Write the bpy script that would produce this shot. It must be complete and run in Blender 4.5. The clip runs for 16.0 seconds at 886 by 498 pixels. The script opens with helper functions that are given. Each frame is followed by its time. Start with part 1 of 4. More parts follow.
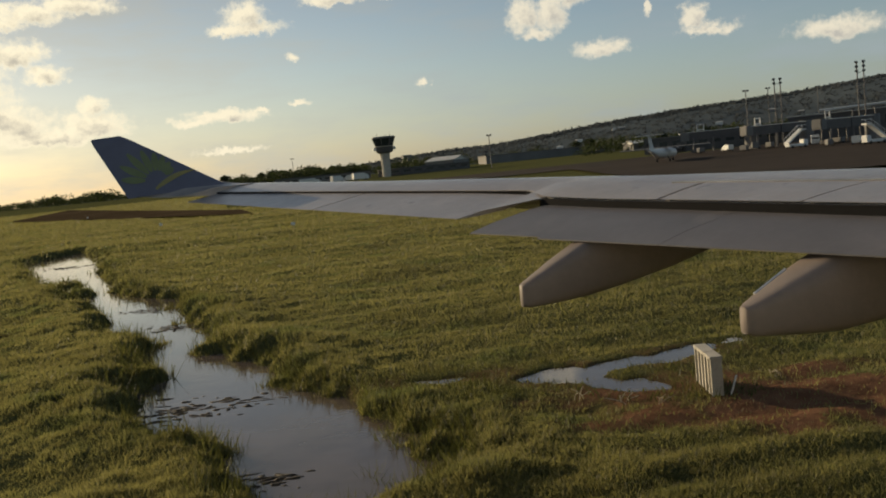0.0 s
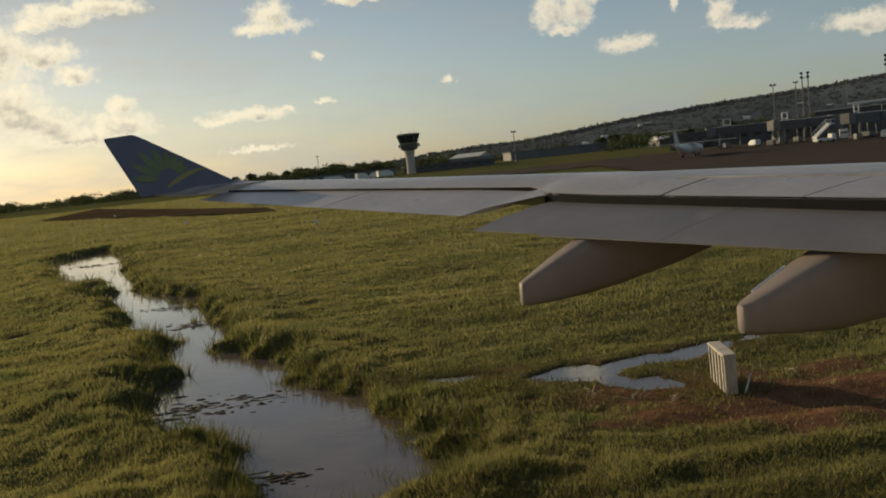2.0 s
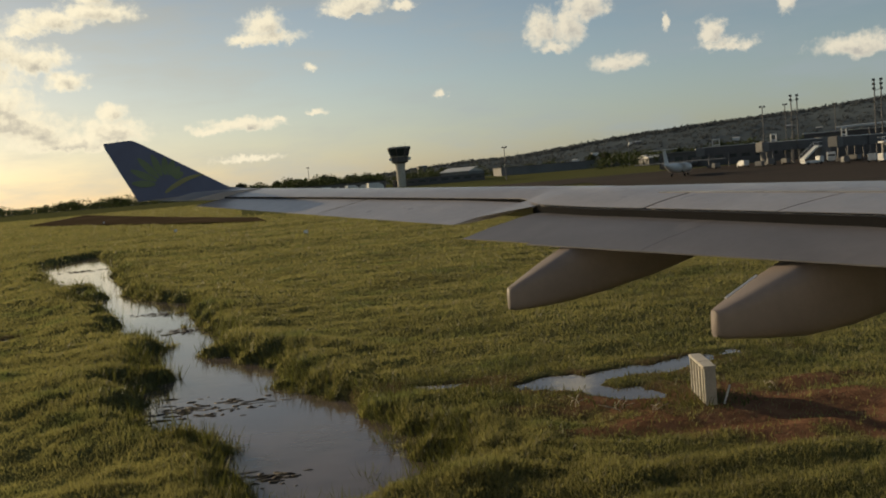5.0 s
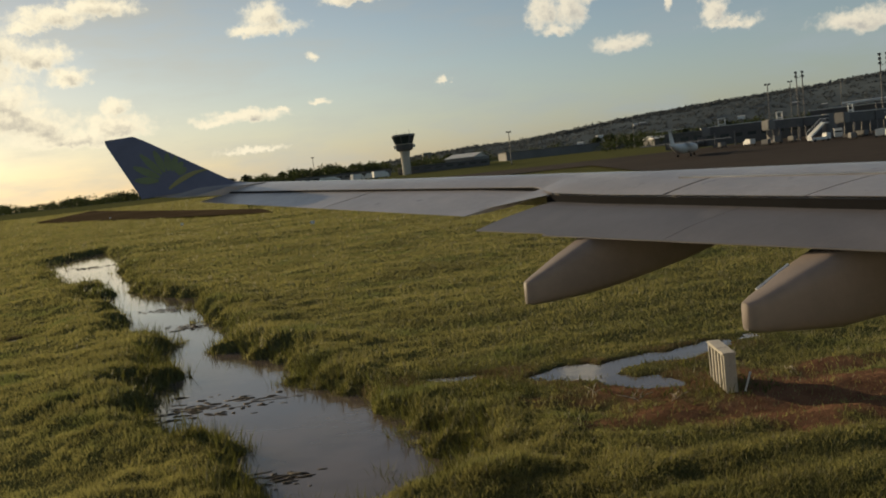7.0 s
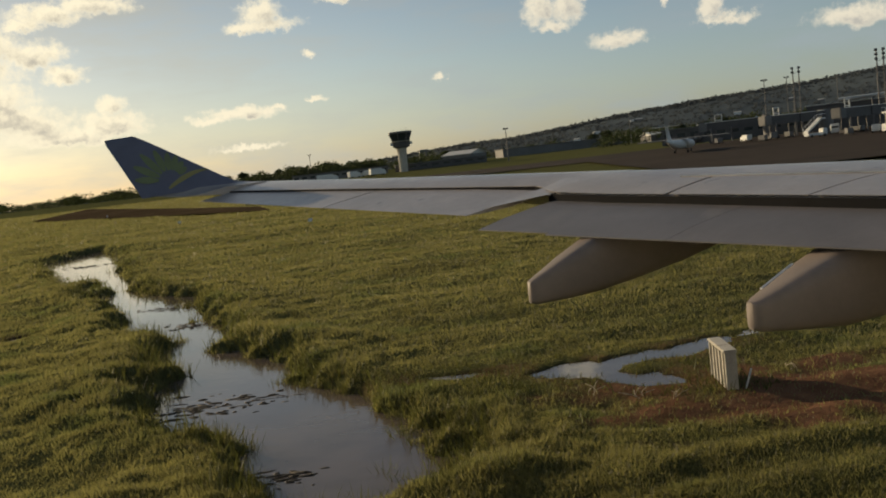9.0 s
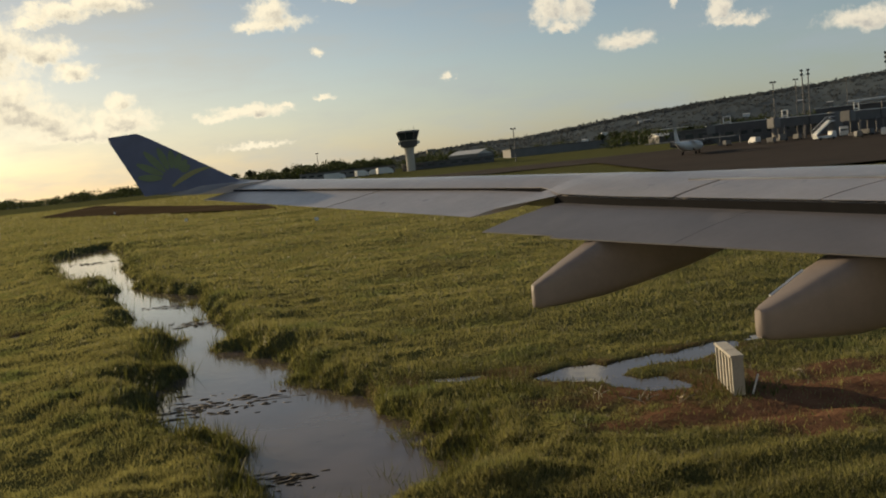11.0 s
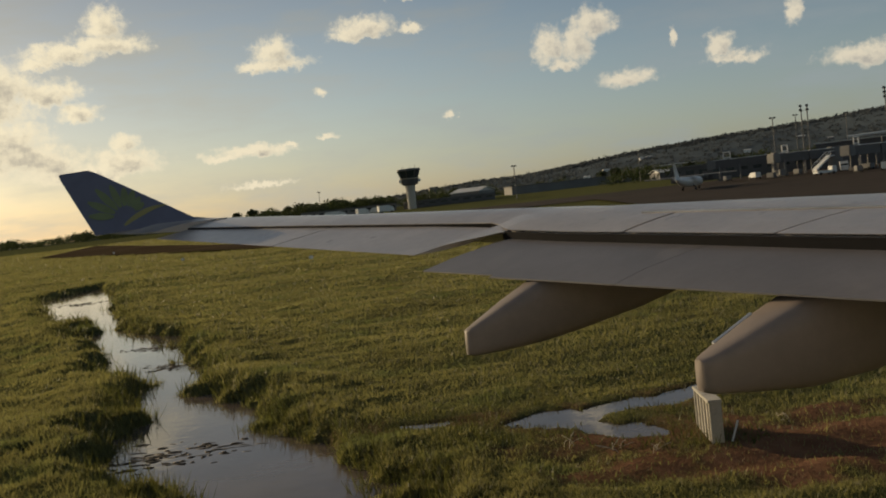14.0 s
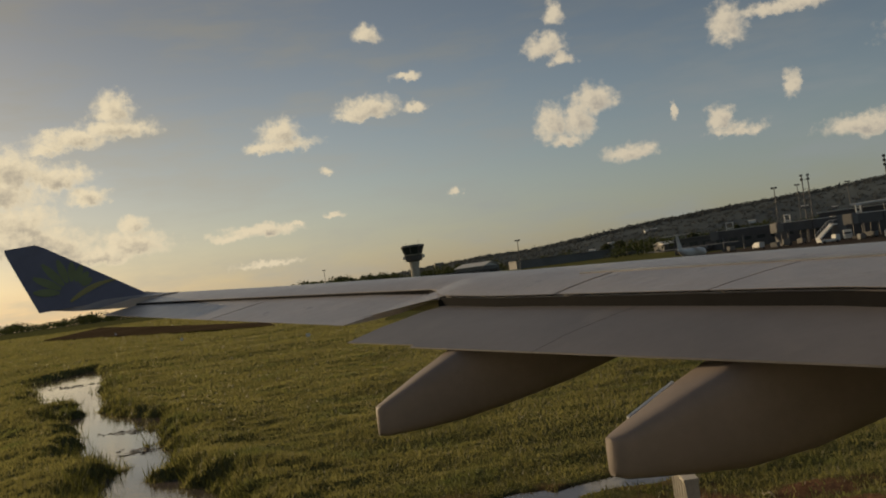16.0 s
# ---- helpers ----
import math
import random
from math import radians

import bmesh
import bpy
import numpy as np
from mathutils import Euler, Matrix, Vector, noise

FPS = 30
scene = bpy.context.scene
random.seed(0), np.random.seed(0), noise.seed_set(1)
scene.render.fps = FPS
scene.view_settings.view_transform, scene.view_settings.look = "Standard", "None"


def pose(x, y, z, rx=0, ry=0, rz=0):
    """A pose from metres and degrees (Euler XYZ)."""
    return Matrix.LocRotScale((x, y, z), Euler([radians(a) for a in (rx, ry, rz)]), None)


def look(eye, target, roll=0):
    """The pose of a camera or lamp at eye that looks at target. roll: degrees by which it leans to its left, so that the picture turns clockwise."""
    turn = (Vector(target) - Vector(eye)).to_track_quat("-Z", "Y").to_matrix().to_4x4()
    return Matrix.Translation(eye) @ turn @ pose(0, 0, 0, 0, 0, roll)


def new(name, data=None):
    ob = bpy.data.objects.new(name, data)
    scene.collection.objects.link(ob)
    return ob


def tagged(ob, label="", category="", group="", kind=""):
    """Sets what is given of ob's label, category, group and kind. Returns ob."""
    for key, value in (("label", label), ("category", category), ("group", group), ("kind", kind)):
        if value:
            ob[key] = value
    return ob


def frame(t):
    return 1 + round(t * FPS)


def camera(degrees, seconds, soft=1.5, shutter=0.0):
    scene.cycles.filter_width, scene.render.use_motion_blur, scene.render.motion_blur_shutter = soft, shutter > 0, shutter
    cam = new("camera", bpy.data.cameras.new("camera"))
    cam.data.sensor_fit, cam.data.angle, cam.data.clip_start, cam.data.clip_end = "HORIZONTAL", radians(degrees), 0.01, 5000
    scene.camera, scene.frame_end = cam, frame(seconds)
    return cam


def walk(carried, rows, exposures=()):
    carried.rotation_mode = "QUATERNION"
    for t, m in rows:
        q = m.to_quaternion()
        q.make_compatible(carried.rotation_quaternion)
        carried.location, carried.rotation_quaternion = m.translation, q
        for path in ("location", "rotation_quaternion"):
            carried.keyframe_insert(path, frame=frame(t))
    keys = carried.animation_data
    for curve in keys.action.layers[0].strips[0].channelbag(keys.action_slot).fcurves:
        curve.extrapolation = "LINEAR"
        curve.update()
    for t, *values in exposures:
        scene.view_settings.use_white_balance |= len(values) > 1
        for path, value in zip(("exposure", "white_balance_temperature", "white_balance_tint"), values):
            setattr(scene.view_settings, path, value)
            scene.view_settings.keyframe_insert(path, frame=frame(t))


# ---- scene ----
cam = camera(50.0, 16.0, soft=1.9)
walk(cam, [
    (0, pose(-0.27, 0.01, 5.67, 85.13, 5.64, -0.62)),
    (0.5, pose(-0.15, -0.05, 5.67, 84.94, 5.89, 0.06)),
    (1, pose(-0.05, 0.07, 5.65, 84.89, 6.17, 0.61)),
    (1.5, pose(0.03, 0.12, 5.63, 84.97, 6.00, 0.80)),
    (2, pose(0.09, 0.15, 5.63, 85.10, 5.97, 0.91)),
    (2.5, pose(0.13, 0.17, 5.64, 85.17, 5.99, 1.06)),
    (3, pose(0.14, 0.01, 5.63, 85.48, 5.66, 1.20)),
    (3.5, pose(0.10, -0.20, 5.59, 85.81, 5.07, 1.06)),
    (4, pose(0.04, -0.35, 5.58, 85.92, 4.64, 0.77)),
    (4.5, pose(0.05, -0.42, 5.57, 85.94, 4.60, 0.52)),
    (5, pose(0.05, -0.45, 5.57, 85.89, 4.73, 0.32)),
    (7.5, pose(-0.06, 0.10, 5.68, 85.03, 6.40, 0.71)),
    (8, pose(-0.08, 0.06, 5.71, 85.04, 6.43, 0.72)),
    (8.5, pose(-0.10, 0.02, 5.72, 85.00, 6.41, 0.58)),
    (9, pose(-0.12, 0.02, 5.70, 84.89, 6.41, 0.42)),
    (11.5, pose(-0.01, 0.31, 5.71, 84.93, 5.80, 1.02)),
    (12, pose(0.08, 0.39, 5.71, 85.23, 5.79, 1.27)),
    (12.5, pose(0.23, 0.57, 5.68, 85.56, 5.87, 1.59)),
    (13, pose(0.40, 0.72, 5.64, 85.90, 5.99, 1.69)),
    (13.5, pose(0.63, 1.11, 5.61, 86.21, 6.12, 1.50)),
    (14, pose(0.87, 1.43, 5.55, 87.20, 6.35, 1.06)),
    (14.5, pose(1.12, 1.73, 5.48, 89.33, 6.32, 0.24)),
    (15, pose(1.37, 1.83, 5.42, 91.14, 6.28, -0.05)),
    (15.5, pose(1.63, 2.14, 5.35, 91.87, 6.52, 0.17)),
    (16, pose(1.90, 2.61, 5.26, 91.83, 7.34, 1.47)),
], exposures=((0, 0.18, 6600, 10), (1, 0.22, 6600, 10), (2, 0.10, 6600, 10), (5, 0.12, 6600, 10), (7.5, 0.17, 6600, 10), (9, 0.17, 6600, 10), (11.5, 0.22, 6650, 11), (13.0, 0.11, 6650, 10), (14.5, -0.10, 6850, 11), (15.5, -0.14, 7000, 12), (16, -0.30, 7100, 13)))

# ---------------------------------------------------------------- world, sun
SUN_AZ, SUN_EL = radians(-50), radians(15.5)
sun_way = Vector((math.sin(SUN_AZ) * math.cos(SUN_EL), math.cos(SUN_AZ) * math.cos(SUN_EL), math.sin(SUN_EL)))


class Nodes:
    """Short hand for building a node tree."""

    def __init__(self, tree):
        self.tree = tree
        tree.nodes.clear()

    def add(self, kind, **values):
        n = self.tree.nodes.new(kind)
        for key, value in values.items():
            if key == "operation":
                n.operation = value
            elif key == "blend":
                n.data_type = "RGBA"
                n.blend_type = value
        return n

    def link(self, a, b):
        if isinstance(a, (int, float)):
            b.default_value = a
        elif isinstance(a, (tuple, list)):
            b.default_value = a
        else:
            self.tree.links.new(a, b)

    def math(self, op, a, b=0.0, c=0.0, clamp=False):
        n = self.add("ShaderNodeMath", operation=op)
        n.use_clamp = clamp
        for i, v in enumerate((a, b, c)):
            self.link(v, n.inputs[i])
        return n.outputs[0]

    def vmath(self, op, a, b=None, c=None):
        n = self.add("ShaderNodeVectorMath", operation=op)
        for i, v in enumerate((a, b, c)):
            if v is not None:
                self.link(v, n.inputs[i])
        return n.outputs["Value"] if op in ("LENGTH", "DOT_PRODUCT", "DISTANCE") else n.outputs[0]

    def noise(self, vector, scale, detail=3.0, rough=0.5, out="Fac"):
        n = self.add("ShaderNodeTexNoise")
        if vector is not None:
            self.link(vector, n.inputs["Vector"])
        n.inputs["Scale"].default_value = scale
        n.inputs["Detail"].default_value = detail
        n.inputs["Roughness"].default_value = rough
        return n.outputs[out]

    def remap(self, v, a, b, c=0.0, d=1.0, smooth=True):
        n = self.add("ShaderNodeMapRange")
        n.interpolation_type = "SMOOTHSTEP" if smooth else "LINEAR"
        self.link(v, n.inputs["Value"])
        for key, value in (("From Min", a), ("From Max", b), ("To Min", c), ("To Max", d)):
            n.inputs[key].default_value = value
        return n.outputs[0]

    def mix(self, fac, a, b, blend="MIX"):
        n = self.add("ShaderNodeMix", blend=blend)
        self.link(fac, n.inputs[0])
        self.link(a if not isinstance(a, tuple) else (*a[:3], 1), n.inputs[6])
        self.link(b if not isinstance(b, tuple) else (*b[:3], 1), n.inputs[7])
        return n.outputs[2]


world = bpy.data.worlds.new("sky")
scene.world = world
world.use_nodes = True
W = Nodes(world.node_tree)
sky = W.add("ShaderNodeTexSky")
sky.sky_type = "NISHITA"
sky.sun_disc = False
sky.sun_elevation, sky.sun_rotation = SUN_EL, SUN_AZ
sky.altitude, sky.air_density, sky.dust_density, sky.ozone_density = 0, 1.0, 1.0, 2.0
SKY_STRENGTH = 0.082
way = W.add("ShaderNodeTexCoord").outputs["Generated"]
split = W.add("ShaderNodeSeparateXYZ")
W.link(way, split.inputs[0])
azimuth = W.math("MULTIPLY", W.math("ARCTAN2", split.outputs[0], split.outputs[1]), 57.29578)
height = W.math("MULTIPLY", W.math("ARCSINE", split.outputs[2]), 57.29578)
join = W.add("ShaderNodeCombineXYZ")
W.link(azimuth, join.inputs[0])
W.link(height, join.inputs[1])
flat = join.outputs[0]
# fair-weather clouds as lobes: direction, height above the horizon, half width, half height (degrees)
CLOUD_BANK = (
    (-27.9, 9.0, 1.59, 1.09), (-25.3, 8.7, 1.80, 1.09), (-22.9, 8.2, 1.69, 0.68), (-21.3, 7.1, 0.94, 0.44), (-27.5, 6.5, 1.74, 0.95), (-25.2, 5.9, 1.95, 0.85),
    (-26.4, 7.6, 2.6, 1.1), (-29.6, 6.2, 2.0, 1.6), (-24.6, 5.0, 2.2, 0.9), (-27.1, 4.7, 2.49, 1.02), (-23.2, 4.5, 1.84, 0.85), (-19.2, 4.2, 1.85, 0.68), (-19.1, 5.2, 0.64, 0.51), (-21.7, 3.8, 2.82, 0.48), (-31.0, 8.5, 2.2, 1.8))
FAIR_CLOUDS = (
    (-19.5, 11.8, 1.02, 0.82), (-19.3, 10.8, 1.86, 0.55), (-21.7, 10.4, 1.88, 0.48), (-23.1, 9.9, 1.07, 0.37), (-10.1, 9.7, 1.08, 0.68), (-9.8, 9.0, 1.62, 0.37),
    (-11.0, 9.0, 1.08, 0.31), (-4.7, 10.7, 1.53, 0.55), (-5.3, 10.3, 1.36, 0.31), (6.4, 12.8, 1.05, 0.61), (7.3, 11.9, 0.65, 0.37), (8.9, 9.2, 1.16, 0.82),
    (7.8, 8.2, 0.85, 0.95), (6.2, 8.2, 0.86, 0.89), (7.0, 7.2, 0.85, 0.31), (10.6, 6.0, 1.33, 0.48), (15.8, 7.1, 0.60, 0.61), (16.8, 6.3, 1.33, 0.31), (23.6, 5.4, 1.9, 0.55))
SMALL_CLOUDS = (
    (-1.8, 10.4, 0.54, 0.24), (-4.1, 14.9, 0.75, 0.48), (-2.1, 12.2, 0.75, 0.24), (16.9, 12.2, 0.83, 1.02), (20.1, 12.6, 2.24, 0.34), (19.9, 8.3, 0.40, 0.61),
    (-11.8, 4.2, 1.94, 0.34), (-13.7, 4.0, 1.16, 0.24), (-9.7, 4.4, 0.40, 0.14), (-7.6, 4.7, 0.54, 0.17), (-7.7, 7.2, 0.37, 0.27), (0.0, 5.0, 0.30, 0.20),
    (-11.5, 2.2, 1.6, 0.16), (7.2, 14.6, 0.52, 0.68), (13.4, 7.9, 0.22, 0.45), (29.0, 10.0, 3.0, 1.2))


def cloud_density(v):
    """How thick the clouds are in a direction v (degrees)."""
    bulge = W.vmath("SUBTRACT", W.noise(v, 0.75, 2.0, 0.5, "Color"), (0.5, 0.5, 0.5))
    curl = W.vmath("SUBTRACT", W.noise(v, 2.6, 4.0, 0.6, "Color"), (0.5, 0.5, 0.5))
    w = W.vmath("MULTIPLY_ADD", bulge, (1.1, 0.8, 0), W.vmath("MULTIPLY_ADD", curl, (0.75, 0.65, 0), v))
    nearest = None
    for a, e, sx, sy in CLOUD_BANK + FAIR_CLOUDS + SMALL_CLOUDS:
        sx, sy = sx * 1.4, sy * 1.6
        u = W.vmath("MULTIPLY_ADD", w, (1 / sx, 1 / sy, 0), (-a / sx, -e / sy, 0))
        d = W.vmath("LENGTH", W.vmath("MAXIMUM", u, W.vmath("MULTIPLY", u, (1, -1.5, 1))))
        nearest = d if nearest is None else W.math("MINIMUM", nearest, d)
    fluff = W.math("SUBTRACT", W.noise(v, 1.7, 8.0, 0.62), 0.5)
    return W.math("ADD", W.math("SUBTRACT", 1.0, nearest), W.math("MULTIPLY", fluff, 1.25))


density = cloud_density(flat)
cover = W.remap(density, -0.12, 0.66)
sunward = cloud_density(W.vmath("ADD", flat, (-0.42, 0.34, 0)))
core = W.math("MULTIPLY", W.remap(sunward, 0.2, 1.15), W.remap(density, 0.15, 0.8))
toward = W.math("MAXIMUM", W.vmath("DOT_PRODUCT", way, tuple(sun_way)), 0.0)
glow = W.remap(toward, 0.45, 1.0)
rim = W.mix(glow, (0.74, 0.68, 0.54), (0.96, 0.86, 0.62))
grey = W.mix(glow, (0.40, 0.39, 0.36), (0.50, 0.46, 0.37))
cloud = W.mix(core, rim, grey)
wisps = W.remap(W.noise(W.vmath("MULTIPLY", flat, (0.25, 1.0, 1.0)), 0.35, 5.0, 0.6), 0.40, 0.74, 0.2, 0.72)
air = W.mix(1.0, sky.outputs[0], (SKY_STRENGTH, SKY_STRENGTH, SKY_STRENGTH), "MULTIPLY")
veil = W.mix(glow, (0.305, 0.36, 0.39), (0.58, 0.56, 0.46))
veil = W.mix(1.0, veil, W.remap(height, 4.0, 18.0, 1.0, 0.62), "MULTIPLY")
air = W.mix(1.0, air, W.remap(height, 4.0, 20.0, 1.0, 0.72), "MULTIPLY")
air = W.mix(1.0, air, W.remap(toward, 0.7, 0.97, 1.0, 0.84), "MULTIPLY")
air = W.mix(wisps, air, veil)
above = W.remap(height, -0.5, 1.5)
sheet = W.mix(W.math("MULTIPLY", W.math("MULTIPLY", cover, 0.95), above), air, cloud)
back = W.add("ShaderNodeBackground")
W.link(sheet, back.inputs[0])
W.link(back.outputs[0], W.add("ShaderNodeOutputWorld").inputs[0])

lamp = bpy.data.lights.new("sun", "SUN")
lamp.energy, lamp.angle, lamp.color = 3.8, radians(0.6), (1.0, 0.79, 0.50)
sun = new("sun", lamp)
sun.matrix_world = look(sun_way * 100, (0, 0, 0))


# ---------------------------------------------------------------- materials
def material(name, base, rough=0.6, metal=0.0, grain=(), stain=None, bump=None, island=0.0, translucent=None, spec=0.5):
    """grain: (scale, strength) pairs of brightness noise; stain: (scale, low, high, colour); bump: (scale, height)."""
    m = bpy.data.materials.new(name)
    m.use_nodes = True
    N = Nodes(m.node_tree)
    where = N.add("ShaderNodeNewGeometry")
    at = where.outputs["Position"]
    col = (*base, 1)
    for scale, strength in grain:
        f = N.remap(N.noise(at, scale, 4.0, 0.6), 0.25, 0.75, 1 - strength, 1 + strength, False)
        comb = N.add("ShaderNodeCombineXYZ")
        for i in range(3):
            N.link(f, comb.inputs[i])
        col = N.mix(1.0, col, comb.outputs[0], "MULTIPLY")
    if island:
        f = N.remap(where.outputs["Random Per Island"], 0, 1, 1 - island, 1 + island, False)
        comb = N.add("ShaderNodeCombineXYZ")
        for i in range(3):
            N.link(f, comb.inputs[i])
        col = N.mix(1.0, col, comb.outputs[0], "MULTIPLY")
    if stain:
        f = N.remap(N.noise(at, stain[0], 5.0, 0.6), stain[1], stain[2])
        col = N.mix(f, col, stain[3])
    p = N.add("ShaderNodeBsdfPrincipled")
    N.link(col, p.inputs["Base Color"])
    p.inputs["Roughness"].default_value = rough
    p.inputs["Metallic"].default_value = metal
    p.inputs["Specular IOR Level"].default_value = spec
    if bump:
        b = N.add("ShaderNodeBump")
        b.inputs["Distance"].default_value = bump[1]
        N.link(N.noise(at, bump[0], 5.0, 0.6), b.inputs["Height"])
        N.link(b.outputs[0], p.inputs["Normal"])
    out = p.outputs[0]
    if translucent:
        t = N.add("ShaderNodeBsdfTranslucent")
        N.link(N.mix(1.0, col, translucent, "MULTIPLY"), t.inputs[0])
        s = N.add("ShaderNodeMixShader")
        s.inputs[0].default_value = 0.5
        N.link(out, s.inputs[1])
        N.link(t.outputs[0], s.inputs[2])
        out = s.outputs[0]
    N.link(out, N.add("ShaderNodeOutputMaterial").inputs[0])
    return m


WING = material("wing_paint", (0.30, 0.278, 0.27), 0.27, grain=((0.8, 0.12), (9, 0.05)), bump=(0.55, 0.05), stain=(2.2, 0.62, 0.8, (0.13, 0.125, 0.13)))
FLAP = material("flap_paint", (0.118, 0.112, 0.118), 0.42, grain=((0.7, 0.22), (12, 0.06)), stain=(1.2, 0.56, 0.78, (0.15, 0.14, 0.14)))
FAIRING = material("fairing_paint", (0.20, 0.165, 0.145), 0.5, grain=((1.2, 0.18), (14, 0.05)), stain=(1.6, 0.58, 0.8, (0.25, 0.205, 0.18)))
EARTH = material("bare_earth", (0.075, 0.055, 0.034), 1.0, spec=0.0, grain=((0.05, 0.3), (0.6, 0.2)))
WET_MUD = material("wet_mud", (0.045, 0.034, 0.022), 0.75, grain=((4, 0.3), (20, 0.2)))
# near-black that stands for shade in the wing's slot and hinge gap
GAP_SHADE = material("gap_shade_black", (0.010, 0.010, 0.011), 0.95, grain=((6, 0.2),), spec=0.1)
# dark blue paint, paled and greyed by window haze put into the colour
HAZED_BLUE = material("hazed_blue_paint", (0.115, 0.124, 0.175), 0.35, grain=((2, 0.12),))
PETAL = material("petal_paint", (0.150, 0.185, 0.085), 0.4, grain=((3, 0.15),))
SWOOSH = material("swoosh_paint", (0.26, 0.24, 0.09), 0.4, grain=((3, 0.1),))
# lighter grey for the reflected streak on the wing skin
SHEEN = material("sheen_paint", (0.30, 0.29, 0.28), 0.35, grain=((1.1, 0.35), (6, 0.1)))
HULL = material("hull_paint", (0.75, 0.75, 0.74), 0.35, grain=((0.7, 0.05),))
RUBBER = material("rubber", (0.02, 0.02, 0.02), 0.8, grain=((8, 0.2),))
CONCRETE = material("concrete", (0.46, 0.43, 0.37), 0.85, grain=((1.2, 0.18), (18, 0.12)), stain=(3.0, 0.55, 0.75, (0.25, 0.22, 0.18)), bump=(30, 0.01))
WHITE = material("white_paint", (0.66, 0.66, 0.63), 0.5, grain=((0.8, 0.10),))
GREYWALL = material("grey_cladding", (0.16, 0.157, 0.15), 0.7, grain=((0.15, 0.18), (1.5, 0.08)))
DARKWALL = material("dark_cladding", (0.085, 0.080, 0.078), 0.6, grain=((0.2, 0.25),))
ROOF = material("pale_roof", (0.55, 0.54, 0.50), 0.5, grain=((0.3, 0.12),))
RUST = material("rust", (0.16, 0.07, 0.035), 0.9, grain=((20, 0.3),))
STEEL = material("galvanised_steel", (0.15, 0.145, 0.14), 0.6, metal=0.2, grain=((2, 0.15),))
GLASS = material("dark_glass", (0.02, 0.03, 0.035), 0.12, grain=((1, 0.2),))
ASPHALT = material("asphalt", (0.046, 0.036, 0.029), 1.0, spec=0.05, grain=((0.02, 0.2), (0.3, 0.15)), stain=(0.05, 0.55, 0.7, (0.033, 0.028, 0.025)))
LEAVES = material("foliage", (0.046, 0.055, 0.030), 0.7, grain=((0.3, 0.3),), island=0.4, translucent=(0.7, 0.8, 0.3))
# far foliage, lightened and blued: the distance haze is in the colour
HAZED_SLOPE = material("hazed_hillside_foliage", (0.085, 0.097, 0.106), 0.9, grain=((0.004, 0.2), (0.03, 0.08)), island=0.06, translucent=(1.0, 1.0, 1.0), spec=0.0)
BARK = material("bark", (0.09, 0.07, 0.05), 0.9, grain=((3, 0.3),))
# hill ground under the trees, with the same haze mixed into its base colour
HAZED_FOREST = material("hazed_hill_forest", (0.086, 0.103, 0.113), 1.0, spec=0.0, grain=((0.006, 0.16), (0.05, 0.10)), stain=(0.009, 0.60, 0.74, (0.066, 0.076, 0.070)))
BLADE = material("grass_blade", (0.116, 0.107, 0.049), 0.5, grain=((0.16, 0.30), (0.9, 0.26)), island=0.12, translucent=(2.3, 2.38, 1.75), spec=0.3, stain=(0.28, 0.50, 0.72, (0.075, 0.086, 0.036)))
STRAW = material("bleached_straw", (0.46, 0.40, 0.30), 0.8, grain=((10, 0.2),))
REED = material("wet_reed", (0.078, 0.088, 0.034), 0.6, grain=((0.5, 0.3),), island=0.4, translucent=(1.2, 1.1, 0.6))


def ground_material():
    m = bpy.data.materials.new("meadow_soil")
    m.use_nodes = True
    N = Nodes(m.node_tree)
    at = N.add("ShaderNodeNewGeometry").outputs["Position"]
    soil = N.add("ShaderNodeAttribute")
    soil.attribute_name = "soil"
    wet = N.add("ShaderNodeAttribute")
    wet.attribute_name = "wet"
    grass = N.mix(N.remap(N.noise(at, 0.11, 5.0, 0.6), 0.3, 0.7), (0.118, 0.118, 0.048), (0.155, 0.146, 0.058))
    grass = N.mix(N.remap(N.noise(at, 1.3, 5.0, 0.65), 0.35, 0.75), (0.085, 0.092, 0.038), grass)
    far = N.remap(N.noise(N.vmath("MULTIPLY", at, (0.35, 1.0, 1.0)), 0.03, 4.0, 0.6), 0.45, 0.7)
    grass = N.mix(N.math("MULTIPLY", far, 0.35), grass, (0.095, 0.085, 0.038))
    mud = N.mix(N.remap(N.noise(at, 1.8, 5.0, 0.65), 0.3, 0.7), (0.125, 0.066, 0.040), (0.20, 0.110, 0.066))
    col = N.mix(soil.outputs["Fac"], grass, mud)
    col = N.mix(wet.outputs["Fac"], col, (0.030, 0.024, 0.015))
    p = N.add("ShaderNodeBsdfPrincipled")
    N.link(col, p.inputs["Base Color"])
    p.inputs["Roughness"].default_value = 0.9
    p.inputs["Specular IOR Level"].default_value = 0.0
    b = N.add("ShaderNodeBump")
    b.inputs["Distance"].default_value = 0.12
    N.link(N.noise(at, 3.5, 6.0, 0.7), b.inputs["Height"])
    N.link(b.outputs[0], p.inputs["Normal"])
    N.link(p.outputs[0], N.add("ShaderNodeOutputMaterial").inputs[0])
    return m


